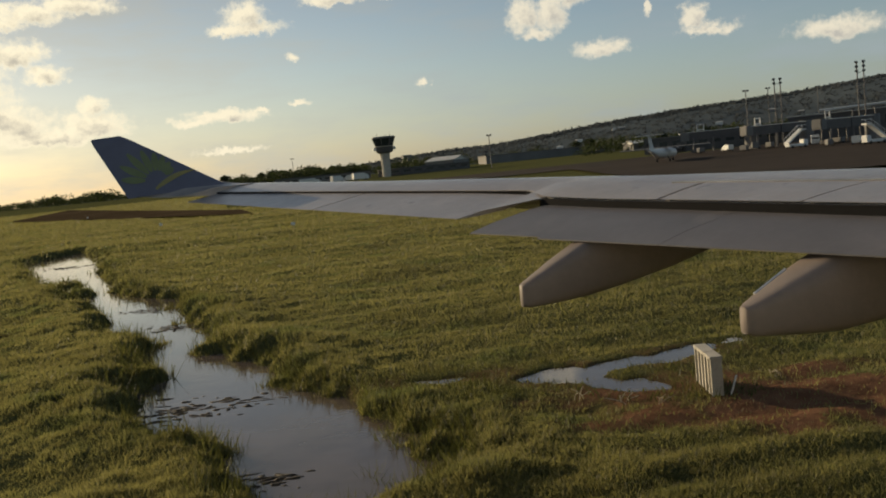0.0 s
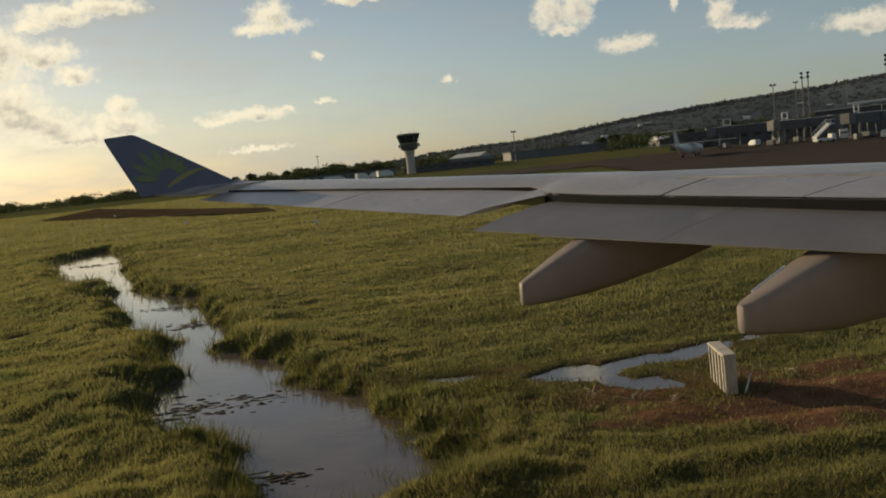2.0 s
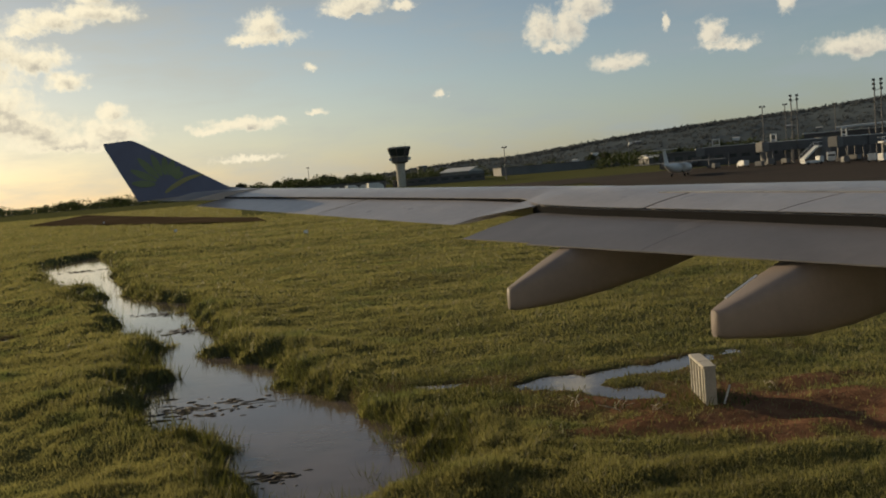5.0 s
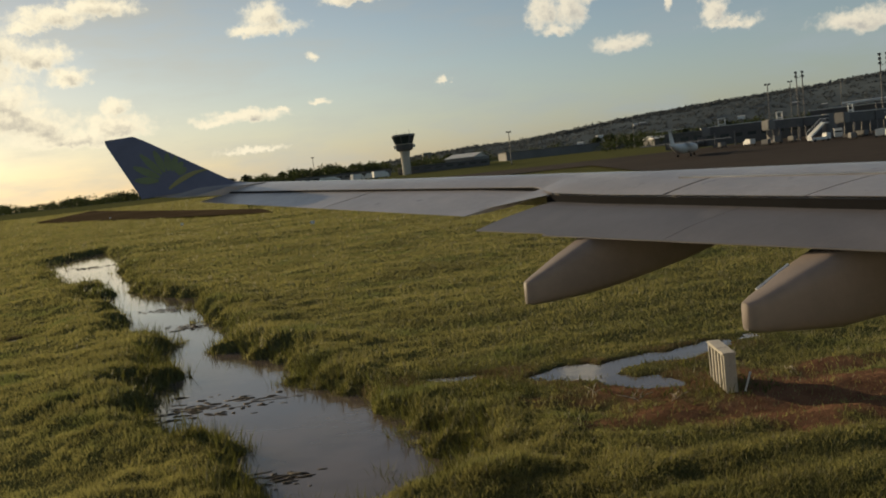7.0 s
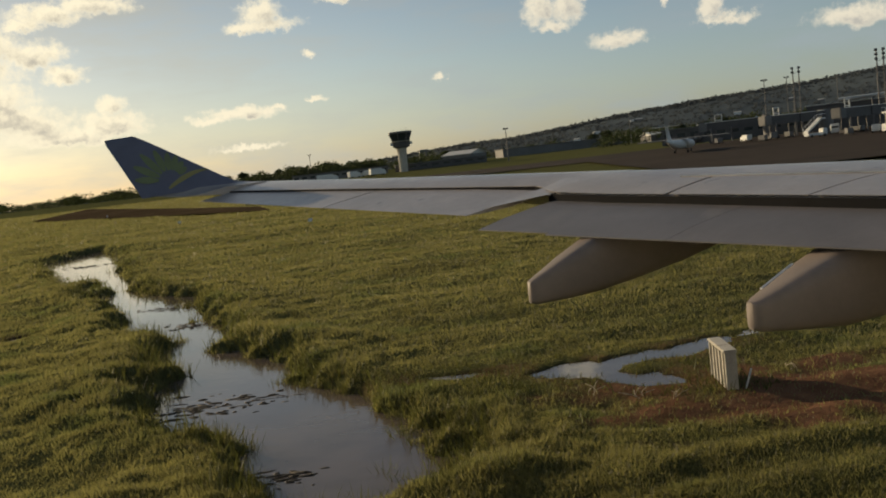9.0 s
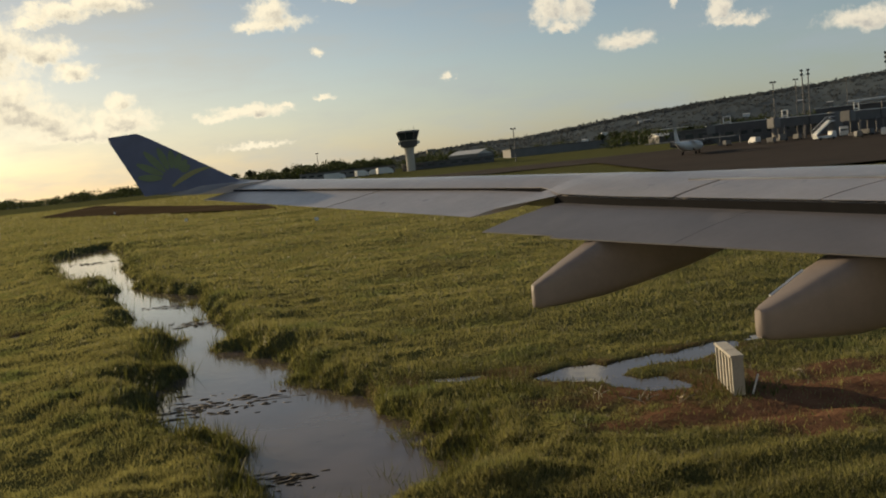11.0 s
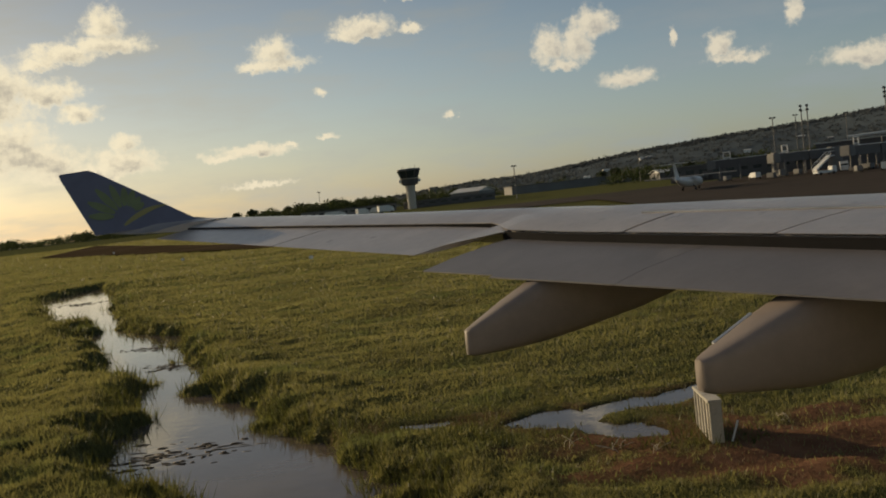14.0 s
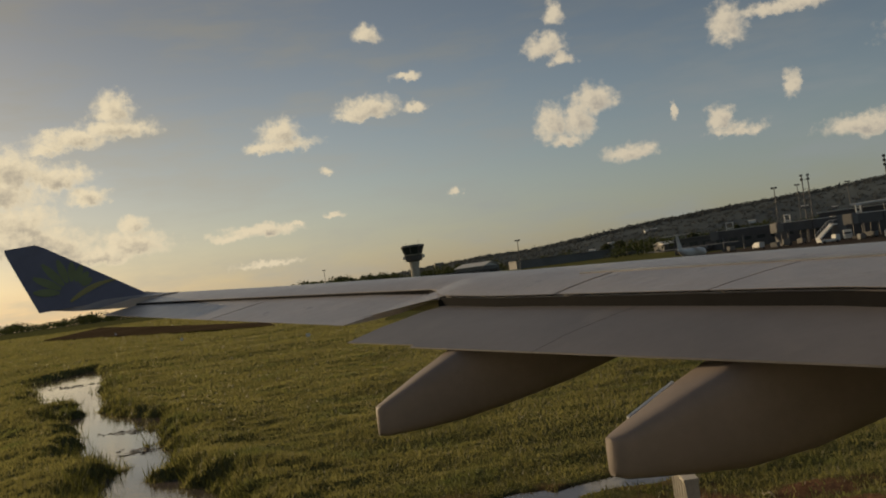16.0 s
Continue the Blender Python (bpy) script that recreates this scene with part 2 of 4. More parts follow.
def water_material():
    m = bpy.data.materials.new("still_water")
    m.use_nodes = True
    N = Nodes(m.node_tree)
    at = N.add("ShaderNodeNewGeometry").outputs["Position"]
    p = N.add("ShaderNodeBsdfPrincipled")
    N.link(N.mix(N.remap(N.noise(at, 0.5, 3.0), 0.3, 0.7), (0.092, 0.074, 0.064), (0.130, 0.104, 0.090)), p.inputs["Base Color"])
    p.inputs["Roughness"].default_value = 0.06
    p.inputs["IOR"].default_value = 1.33
    b = N.add("ShaderNodeBump")
    b.inputs["Distance"].default_value = 0.004
    N.link(N.noise(at, 2.5, 2.0), b.inputs["Height"])
    N.link(b.outputs[0], p.inputs["Normal"])
    N.link(p.outputs[0], N.add("ShaderNodeOutputMaterial").inputs[0])
    return m


GROUND, WATER = ground_material(), water_material()


# ---------------------------------------------------------------- mesh helpers
def part(name, bm, mat, parent=None, label=""):
    me = bpy.data.meshes.new(name)
    bmesh.ops.recalc_face_normals(bm, faces=bm.faces)
    bm.to_mesh(me)
    bm.free()
    me.materials.append(mat)
    ob = new(name, me)
    if parent is not None:
        ob.parent = parent
    return tagged(ob, label)


def box(bm, centre, size, turn=0.0, bevel=0.0):
    """A box; turn: degrees about z."""
    m = pose(*centre, 0, 0, turn) @ Matrix.Diagonal((*size, 1))
    got = bmesh.ops.create_cube(bm, size=1, matrix=m)
    if bevel:
        edges = {e for v in got["verts"] for e in v.link_edges}
        bmesh.ops.bevel(bm, geom=list(edges), offset=bevel, segments=2, affect="EDGES", clamp_overlap=True)
    return bm


def tube(bm, a, b, ra, rb=None, sides=10):
    a, b = Vector(a), Vector(b)
    rb = ra if rb is None else rb
    m = Matrix.Translation((a + b) / 2) @ (b - a).to_track_quat("Z", "Y").to_matrix().to_4x4()
    bmesh.ops.create_cone(bm, cap_ends=True, segments=sides, radius1=ra, radius2=rb, depth=(b - a).length, matrix=m)
    return bm


def loft(bm, rings, caps=True):
    """Joins rings of equal length with quads."""
    vs = [[bm.verts.new(p) for p in r] for r in rings]
    n = len(rings[0])
    for r0, r1 in zip(vs, vs[1:]):
        for i in range(n):
            bm.faces.new((r0[i], r0[(i + 1) % n], r1[(i + 1) % n], r1[i]))
    if caps:
        bm.faces.new(vs[0])
        bm.faces.new(vs[-1][::-1])
    return bm


def smooth(ob, limit=35):
    for p in ob.data.polygons:
        p.use_smooth = True
    ob.data.set_sharp_from_angle(angle=radians(limit))
    return ob


def empty(name, label, category, group="", at=(0, 0, 0), turn=0.0):
    ob = new(name)
    ob.matrix_world = pose(*at, 0, 0, turn)
    return tagged(ob, label, category, group)


def value_noise(x, y, seed=0):
    """Smooth random heights between 0 and 1 on a unit lattice."""
    x, y = np.asarray(x, float), np.asarray(y, float)
    xi, yi = np.floor(x).astype(np.int64), np.floor(y).astype(np.int64)
    u, v = x - xi, y - yi
    u, v = u * u * (3 - 2 * u), v * v * (3 - 2 * v)

    def lattice(i, j):
        h = (i * 374761393 + j * 668265263 + seed * 974634777) & 0xFFFFFFFF
        h = ((h ^ (h >> 13)) * 1274126177) & 0xFFFFFFFF
        return ((h ^ (h >> 16)) & 0xFFFF) / 65535.0

    a, b = lattice(xi, yi), lattice(xi + 1, yi)
    c, d = lattice(xi, yi + 1), lattice(xi + 1, yi + 1)
    return (a * (1 - u) + b * u) * (1 - v) + (c * (1 - u) + d * u) * v


def fbm(x, y, seed=0, octaves=4):
    total, size, norm = 0.0, 1.0, 0.0
    for o in range(octaves):
        total = total + size * value_noise(x * 2 ** o, y * 2 ** o, seed + o)
        norm += size
        size *= 0.5
    return total / norm


def step(a, b, v):
    k = np.clip((v - a) / (b - a), 0, 1)
    return k * k * (3 - 2 * k)


# ---------------------------------------------------------------- ground
# the ditch's middle line: x, y, half width of its water
DITCH = ((-44.6, 116, 0.4), (-43.4, 111, 2.0), (-41.6, 103.8, 3.9), (-35.2, 88.2, 2.8), (-31.2, 78.8, 2.6), (-25.8, 67.4, 1.7), (-22.5, 59.6, 1.4), (-17.9, 53.6, 1.9), (-16.5, 50.1, 1.8), (-14.5, 44.7, 1.6),
         (-12.9, 41.5, 1.7), (-11.2, 38.4, 0.9), (-10.7, 35.7, 0.7), (-9.8, 33.7, 1.1), (-8.3, 30.9, 1.8), (-7.7, 28.8, 1.7), (-7.3, 26.3, 1.9), (-6.0, 24.5, 1.9), (-4.8, 22.9, 1.7), (-3.6, 21.4, 1.5),
         (-3.0, 19.9, 1.6), (-3.2, 18.6, 1.5))
# grassy humps that reach into the water, and low banks of wet mud in it: x, y, radius
HUMPS = ((-28.3, 69.7, 1.5), (-23.9, 62.0, 1.0), (-14.3, 39.6, 1.3), (-13.0, 37.6, 1.0), (-9.0, 36.3, 1.0), (-10.9, 30.6, 1.1), (-10.2, 29.6, 0.8), (-6.9, 22.0, 0.9), (-6.0, 21.6, 0.7), (-5.6, 28.6, 0.6))
MUD_BANKS = ((-7.0, 26.6, 1.1), (-8.2, 26.1, 0.7), (-16.0, 50.6, 1.2), (-12.9, 43.0, 1.0), (-4.3, 19.2, 0.5), (-9.2, 25.2, 0.6), (-36.5, 92.0, 1.6))
# puddles: x, y, half sizes along and across, turn in degrees
PUDDLES = ((3.0, 25.0, 0.95, 0.65, 15), (5.2, 25.9, 1.7, 0.40, 24), (4.0, 23.3, 0.9, 0.40, -40), (-0.6, 25.6, 0.5, 0.2, 0), (-20.9, 43.0, 0.35, 0.5, 0))
WATER_Z = -0.36


def spots_distance(spots, x, y):
    """Metres past the edge of the nearest of some round patches with ragged outlines."""
    best = np.full(np.shape(x), 99.0)
    rag = 1.25 + (fbm(x * 1.1 + 5, y * 1.1, 37, 3) - 0.5) * 1.6
    for a, b, r in spots:
        best = np.minimum(best, np.hypot(x - a, (y - b) * 0.8) - r * rag)
    return best


def ditch_distance(x, y):
    """Metres past the edge of the ditch's water."""
    past = np.full(np.shape(x), 99.0)
    wob = (fbm(x * 0.9 + 9, y * 0.75, 31, 4) - 0.5) * 3.0
    for (x0, y0, w0), (x1, y1, w1) in zip(DITCH, DITCH[1:]):
        dx, dy = x1 - x0, y1 - y0
        k = np.clip(((x - x0) * dx + (y - y0) * dy) / (dx * dx + dy * dy), 0, 1)
        d = np.hypot(x - x0 - k * dx, y - y0 - k * dy)
        past = np.minimum(past, d - (w0 + (w1 - w0) * k) * (1.05 + 0.55 * wob))
    return np.maximum(past, np.minimum(-spots_distance(HUMPS, x, y), 0.9))


def puddle_distance(x, y):
    past = np.full(np.shape(x), 99.0)
    wob = (fbm(x * 1.5, y * 1.5 + 4, 55, 4) - 0.5) * 2.6
    for px, py, a, b, turn in PUDDLES:
        c, s = math.cos(radians(turn)), math.sin(radians(turn))
        u, v = ((x - px) * c + (y - py) * s) / a, ((y - py) * c - (x - px) * s) / b
        past = np.minimum(past, (np.hypot(u, v) - 1 - wob * 0.9) * b)
    return past


def soil_mask(x, y):
    """Bare red earth about the drain box and the puddles."""
    e = np.hypot((x - 7.8) / 5.8, (y - 20.7 + 0.12 * (x - 7.6)) / 3.3)
    n = (fbm(x * 0.8, y * 0.8, 77, 4) - 0.5) * 1.5
    damp = 0.55 * step(1.6, 0.2, puddle_distance(x, y))
    return np.maximum(step(1.15, 0.6, e + n), damp * step(0.45, 0.6, fbm(x * 0.9, y * 0.9, 79, 3)))


def rise(x, y):
    """The plain climbs a few metres towards the airport."""
    return 6.2 * step(120, 650, y)


def ground_height(x, y):
    x, y = np.asarray(x, float), np.asarray(y, float)
    near = step(420, 90, np.hypot(x, y))
    shore = step(7.0, 1.0, ditch_distance(x, y))
    lumps = (fbm(x * 0.42, y * 0.42, 3, 4) - 0.5) * (0.22 + 0.12 * shore) + (fbm(x * 1.5, y * 1.5, 8, 3) - 0.5) * (0.09 + 0.08 * shore)
    lumps = lumps + (fbm(x * 0.22, y * 0.75 - x * 0.15, 14, 3) - 0.5) * 0.16
    rolls = (fbm(x * 0.07, y * 0.07, 12, 2) - 0.5) * 0.8
    rows = np.sin((y - 0.2 * x) * 3.1 + fbm(x * 0.15, y * 0.3, 5, 2) * 5) * 0.045 * step(27, 20, y) * step(-2.0, 4.0, x) * step(1.0, 3.0, ditch_distance(x, y))
    z = lumps * near + rolls * near + rows
    dd, pd = ditch_distance(x, y), puddle_distance(x, y)
    bank = step(-0.5, 1.3, dd)
    rim = 0.22 * step(0.4, 1.6, dd) * step(4.0, 1.8, dd)
    z = z * step(-0.4, 1.6, dd) + rim - 0.75 * (1 - bank)
    flat_ = step(2.2, 0.4, pd) * step(0.3, 1.5, dd)
    z = z * (1 - 0.9 * flat_) - 0.03 * flat_
    z = z - 0.28 * (1 - step(-0.3, 0.35, pd))
    return z + rise(x, y) - 0.02


def spaced(lo, hi, fine, far, growth):
    """Grid lines, fine between lo and hi and ever wider outside, out to far on both sides."""
    inner = list(np.arange(lo, hi + 1e-6, fine))
    up, s, v = [], fine, hi
    while v < far[1]:
        s *= growth
        v += s
        up.append(min(v, far[1]))
    down, s, v = [], fine, lo
    while v > far[0]:
        s *= growth
        v -= s
        down.append(max(v, far[0]))
    return np.array(down[::-1] + inner + up)


def grid_mesh(name, xs, ys, height_of, mat):
    X, Y = np.meshgrid(xs, ys)
    co = np.stack([X, Y, height_of(X, Y)], -1).reshape(-1, 3)
    nx, ny = len(xs), len(ys)
    i = (np.arange(ny - 1)[:, None] * nx + np.arange(nx - 1)).ravel()
    quads = np.stack([i, i + 1, i + nx + 1, i + nx], -1)
    return raw_mesh(name, co, quads, mat)


def raw_mesh(name, co, faces, mat, flat_shaded=False):
    me = bpy.data.meshes.new(name)
    k = faces.shape[1]
    me.vertices.add(len(co))
    me.vertices.foreach_set("co", np.ascontiguousarray(co, np.float32).ravel())
    me.loops.add(faces.size)
    me.loops.foreach_set("vertex_index", faces.astype(np.int32).ravel())
    me.polygons.add(len(faces))
    me.polygons.foreach_set("loop_start", np.arange(0, faces.size, k, dtype=np.int32))
    if not flat_shaded:
        me.polygons.foreach_set("use_smooth", np.ones(len(faces), bool))
    me.update(calc_edges=True)
    me.materials.append(mat)
    return new(name, me)


xs = spaced(-24, 22, 0.22, (-4500, 4500), 1.035)
ys = spaced(13, 46, 0.22, (-1500, 4500), 1.03)
ground = tagged(grid_mesh("ground", xs, ys, ground_height, GROUND), "lumpy green meadow with tussocks and patches of red-brown mud", "meadow", kind="structure")
co = np.empty(len(ground.data.vertices) * 3, np.float32)
ground.data.vertices.foreach_get("co", co)
co = co.reshape(-1, 3)
for key, values in (("soil", soil_mask(co[:, 0], co[:, 1])),
                    ("wet", 1 - step(-0.1, 0.55, np.minimum(ditch_distance(co[:, 0], co[:, 1]), puddle_distance(co[:, 0], co[:, 1]))))):
    layer = ground.data.attributes.new(key, "FLOAT", "POINT")
    layer.data.foreach_set("value", values.astype(np.float32))


def water_where(past_of, x0, x1, y0, y1, cell, reach, z, label):
    """A level sheet of water that ends just under its banks."""
    xs, ys = np.arange(x0, x1, cell), np.arange(y0, y1, cell)
    X, Y = np.meshgrid(xs, ys)
    nx = len(xs)
    i = (np.arange(len(ys) - 1)[:, None] * nx + np.arange(nx - 1)).ravel()
    quads = np.stack([i, i + 1, i + nx + 1, i + nx], -1)
    quads = quads[(past_of(X, Y).ravel()[quads] < reach).any(1)]
    used, quads = np.unique(quads, return_inverse=True)
    co = np.stack([X.ravel(), Y.ravel(), np.full(X.size, z)], -1)[used]
    return tagged(raw_mesh("water", co, quads.reshape(-1, 4), WATER), label, "water", kind="structure")


water_where(ditch_distance, -52, 2, 15, 124, 0.3, 0.35, WATER_Z, "still shallow water in a drainage ditch, mirroring the sky")
water_where(puddle_distance, -2, 9, 21, 29, 0.1, 0.15, -0.12, "shallow puddles beside the drain box, mirroring the sky")
water_where(puddle_distance, -23, -19, 41, 45, 0.1, 0.15, -0.12, "small puddle in the grass, mirroring the sky")


def sheet_on_ground(name, corners, lift, mat, label, category, cuts=24):
    """A four-cornered paved area that follows the ground."""
    a, b, c, d = [np.array(p, float) for p in corners]
    u, v = np.meshgrid(np.linspace(0, 1, cuts), np.linspace(0, 1, cuts))
    p = (a * ((1 - u) * (1 - v))[..., None] + b * (u * (1 - v))[..., None] + c * (u * v)[..., None] + d * ((1 - u) * v)[..., None])
    z = rise(p[..., 0], p[..., 1]) + lift
    co = np.concatenate([p, z[..., None]], -1).reshape(-1, 3)
    i = (np.arange(cuts - 1)[:, None] * cuts + np.arange(cuts - 1)).ravel()
    ob = raw_mesh(name, co, np.stack([i, i + 1, i + cuts + 1, i + cuts], -1), mat)
    return tagged(ob, label, category, kind="structure")


ROAD, APRON = ((-60, 286), (420, 250), (460, 395), (-66, 322)), ((36, 128), (320, 90), (420, 262), (40, 290))
TRACK = ((-138, 308), (-36, 186), (-44, 215), (-152, 395))
sheet_on_ground("road", ROAD, 0.22, ASPHALT, "brown-grey asphalt taxiway crossing the plain", "taxiway")
sheet_on_ground("road", TRACK, 0.30, EARTH, "brown worn track crossing the far meadow", "track")
sheet_on_ground("pavement", APRON, 0.37, ASPHALT, "dark worn asphalt apron in front of the terminal", "apron")


def scatter_grass(name, count, r0, r1, size, width, seed, mat, label, keep):
    """Upright leaning blades strewn over the meadow ahead of the wing."""
    rng = np.random.default_rng(seed)
    r = r0 * (r1 / r0) ** rng.random(count)
    a = np.radians(rng.uniform(-35, 36, count))
    x, y = r * np.sin(a), r * np.cos(a)
    ok = keep(x, y, rng.random(count))
    x, y, r = x[ok], y[ok], r[ok]
    n = len(x)
    z = ground_height(x, y)
    tuft = fbm(x * 0.42, y * 0.42, 3, 4) * 0.8 + value_noise(x * 1.7, y * 1.7, 21) * 0.7
    tall = size * (0.35 + rng.random(n)) * (0.65 + 0.72 * tuft) * (1 + r / 70)
    tall = tall * (1 - 0.6 * step(1.6, 0.2, puddle_distance(x, y))) * (1 + 0.55 * step(4.0, 0.5, ditch_distance(x, y)))
    wide = width * (0.6 + 0.8 * rng.random(n)) * (0.6 + r / 28)
    yaw, lean = rng.uniform(0, 2 * np.pi, n), rng.uniform(0, 2 * np.pi, n)
    slant = tall * rng.uniform(0.15, 0.75, n)
    side = np.stack([np.cos(yaw) * wide, np.sin(yaw) * wide, np.zeros(n)], -1)
    root = np.stack([x, y, z - 0.03], -1)
    tip = root + np.stack([np.cos(lean) * slant, np.sin(lean) * slant, tall], -1)
    co = np.stack([root - side, root + side, tip], 1).reshape(-1, 3)
    ob = raw_mesh(name, co, np.arange(3 * n).reshape(-1, 3), mat, True)
    return tagged(ob, label, "grass", kind="stuff")


def paved(x, y):
    inside = np.zeros(np.shape(x), bool)
    for quad in (ROAD, APRON, TRACK):
        ok = np.ones(np.shape(x), bool)
        for (x0, y0), (x1, y1) in zip(quad, quad[1:] + quad[:1]):
            ok &= (x1 - x0) * (y - y0) - (y1 - y0) * (x - x0) > 0
        inside |= ok
    return inside


def dry_ground(x, y, dice):
    past = np.minimum(ditch_distance(x, y), puddle_distance(x, y))
    near = (np.hypot(x, y) < 200 + 60 * dice) | (x < -0.22 * y)
    near &= (y < 150) | (x < -12)
    return (past > 0.12) & near & ~paved(x, y) & (dice > soil_mask(x, y) * 0.93)


def wet_edge(x, y, dice):
    past = np.minimum(ditch_distance(x, y), puddle_distance(x, y))
    return (past > -0.02) & (past < 1.1) & (dice < 0.75)


scatter_grass("grass", 1400000, 12.5, 430, 0.072, 0.011, 4, BLADE, "dense sunlit green grass in soft tussocks", dry_ground)
scatter_grass("grass", 170000, 13, 115, 0.20, 0.011, 6, REED, "darker wet grass along the ditch and puddles", wet_edge)



def scatter_clods(per_bank, seed):
    """Low lumps of wet mud and rotting weed that break the ditch's water."""
    gen = np.random.default_rng(seed)
    co, faces = [], []
    for a, b, r in MUD_BANKS:
        for k in range(int(per_bank * r)):
            d = r * gen.normal() * 0.75, r * gen.normal() * 0.6
            wide, deep, high = gen.uniform(0.04, 0.30), gen.uniform(0.025, 0.09), gen.uniform(0.006, 0.03)
            turn, n = gen.uniform(-0.5, 0.5), len(co)
            for lift, shrink in ((-0.05, 1.15), (0.0, 1.0), (high, 0.5)):
                for i in range(7):
                    t = 2 * math.pi * i / 7
                    q = shrink * gen.uniform(0.5, 1.5)
                    u, v = wide * q * math.cos(t), deep * q * math.sin(t)
                    co.append((a + d[0] + u * math.cos(turn) - v * math.sin(turn), b + d[1] + u * math.sin(turn) + v * math.cos(turn), WATER_Z + lift))
            for ring in (0, 7):
                faces += [(n + ring + i, n + ring + (i + 1) % 7, n + ring + 7 + (i + 1) % 7, n + ring + 7 + i) for i in range(7)]
            faces += [(n + 14, n + 15, n + 16, n + 17), (n + 17, n + 18, n + 19, n + 20)]
    ob = raw_mesh("mud_clods", np.array(co), np.array(faces), WET_MUD)
    tagged(ob, "dark wet clods of mud breaking the ditch water", "mud", kind="stuff")


scatter_clods(55, 17)

# ---------------------------------------------------------------- the airliner's wing
HEAD = radians(17)
AHEAD, OUT = Vector((math.cos(HEAD), math.sin(HEAD), 0)), Vector((-math.sin(HEAD), math.cos(HEAD), 0))


def at(l, f, z):
    """A place by its distance out along the wing, its distance ahead, and its height."""
    return OUT * l + AHEAD * f + Vector((0, 0, z))


def between(table, l):
    """Linear look-up in rows that start with the distance out."""
    rows = sorted(table)
    for a, b in zip(rows, rows[1:]):
        if l <= b[0]:
            break
    k = (l - a[0]) / (b[0] - a[0])
    return [p + (q - p) * k for p, q in zip(a[1:], b[1:])]


# distance out; rear edge of the fixed wing (ahead, height); crest (ahead, height); chord
SPAN = ((26.1, 1.34, 5.66, 2.45, 5.79, 2.5), (21.9, 3.28, 5.46, 4.3, 5.57, 3.3), (15.6, 6.18, 5.14, 7.0, 5.29, 4.9), (15.3, 6.22, 5.09, 7.1, 5.27, 5.0),
        (14.6, 6.10, 5.02, 7.2, 5.25, 5.0), (13.2, 6.42, 4.95, 7.9, 5.20, 5.4), (12.0, 6.72, 4.91, 8.4, 5.16, 5.7), (8.2, 7.53, 4.79, 10.2, 5.00, 7.2), (5.0, 8.0, 4.62, 11.8, 4.85, 8.6), (-1.2, 8.4, 4.35, 14.5, 4.5, 11.0))
airliner = empty("airliner", "taxiing airliner with a grey wing and a blue upturned winglet", "airplane")


def wing_ring(l):
    rf, rz, cf, cz, chord = between(SPAN, l)
    lead = cf + 0.36 * chord
    pts = [(rf, rz - 0.05), (rf, rz)]
    for k in (0.3, 0.6, 0.85):
        pts.append((rf + (cf - rf) * k, rz + (cz - rz) * (1 - (1 - k) ** 1.8)))
    pts += [(cf, cz), (cf + 0.18 * chord, cz - 0.012 * chord), (lead - 0.05 * chord, cz - 0.035 * chord), (lead, cz - 0.07 * chord),
            (lead - 0.06 * chord, cz - 0.10 * chord), (cf, cz - 0.125 * chord), ((rf + cf) / 2, (rz + cz) / 2 - 0.08 * chord)]
    return [at(l, f, z) for f, z in pts]


bm = bmesh.new()
loft(bm, [wing_ring(l) for l in (26.1, 24, 21.9, 18.5, 15.6, 15.3, 14.6, 13.2, 12.0, 10, 8.2, 5.0, 2.0, -1.2)])
smooth(part("wing", bm, WING, airliner, "grey painted metal wing with a bright upper skin"))


def panel(name, l0, l1, front, rear, thick, mat, label="", cuts=3, droop=0.0):
    """A slim control surface; front and rear give (ahead, height) at a distance out."""
    bm = bmesh.new()
    rings = []
    for i in range(cuts + 1):
        l = l0 + (l1 - l0) * i / cuts
        (f0, z0), (f1, z1) = front(l), rear(l)
        ring = []
        for k, t in ((0, 0.35), (0.12, 0.85), (0.4, 1.0), (0.75, 0.55), (1.0, 0.05)):
            ring.append((f0 + (f1 - f0) * k, z0 + (z1 - z0) * k + droop * k * (1 - k)))
        low = [(f, z - thick * t) for (f, z), t in zip(ring, (0.5, 0.9, 1.0, 0.6, 0.07))]
        rings.append([at(l, f, z) for f, z in ring + low[::-1]])
    loft(bm, rings)
    return smooth(part(name, bm, mat, airliner, label), 40)


def hinge(l):
    f, z = between(SPAN, l)[:2]
    return f - 0.02, z - 0.05


def aileron_rear(l):
    k = (25.6 - l) / 10.2
    return 0.80 + 3.97 * k, 5.45 - 0.66 * k


def spoiler_rear(l):
    f, z = between(SPAN, l)[:2]
    return f - 0.06, z + 0.0


def spoiler_front(l):
    rf, rz, cf, cz, chord = between(SPAN, l)
    k = 0.42
    return rf + (cf - rf) * k, rz + (cz - rz) * (1 - (1 - k) ** 1.8) + 0.03


def flap_front(l):
    f, z = between(SPAN, l)[:2]
    return f + 0.35, z - 0.06


def flap_rear(l):
    return 4.56 + 0.30 * (14.5 - l), 4.58 - 0.029 * (14.5 - l)


for l0, l1 in ((25.55, 19.83), (19.77, 15.40)):
    panel("aileron", l0, l1, hinge, aileron_rear, 0.10, WING, "grey drooped aileron")
for l0, l1 in ((15.2, 12.035), (11.965, 9.62), (9.585, 7.40), (7.365, 5.2)):
    panel("spoiler", l0, l1, spoiler_front, lambda l: (spoiler_rear(l)[0], spoiler_rear(l)[1] + 0.025), 0.05, WING, "grey spoiler panel lying flat", 14, 0.05)
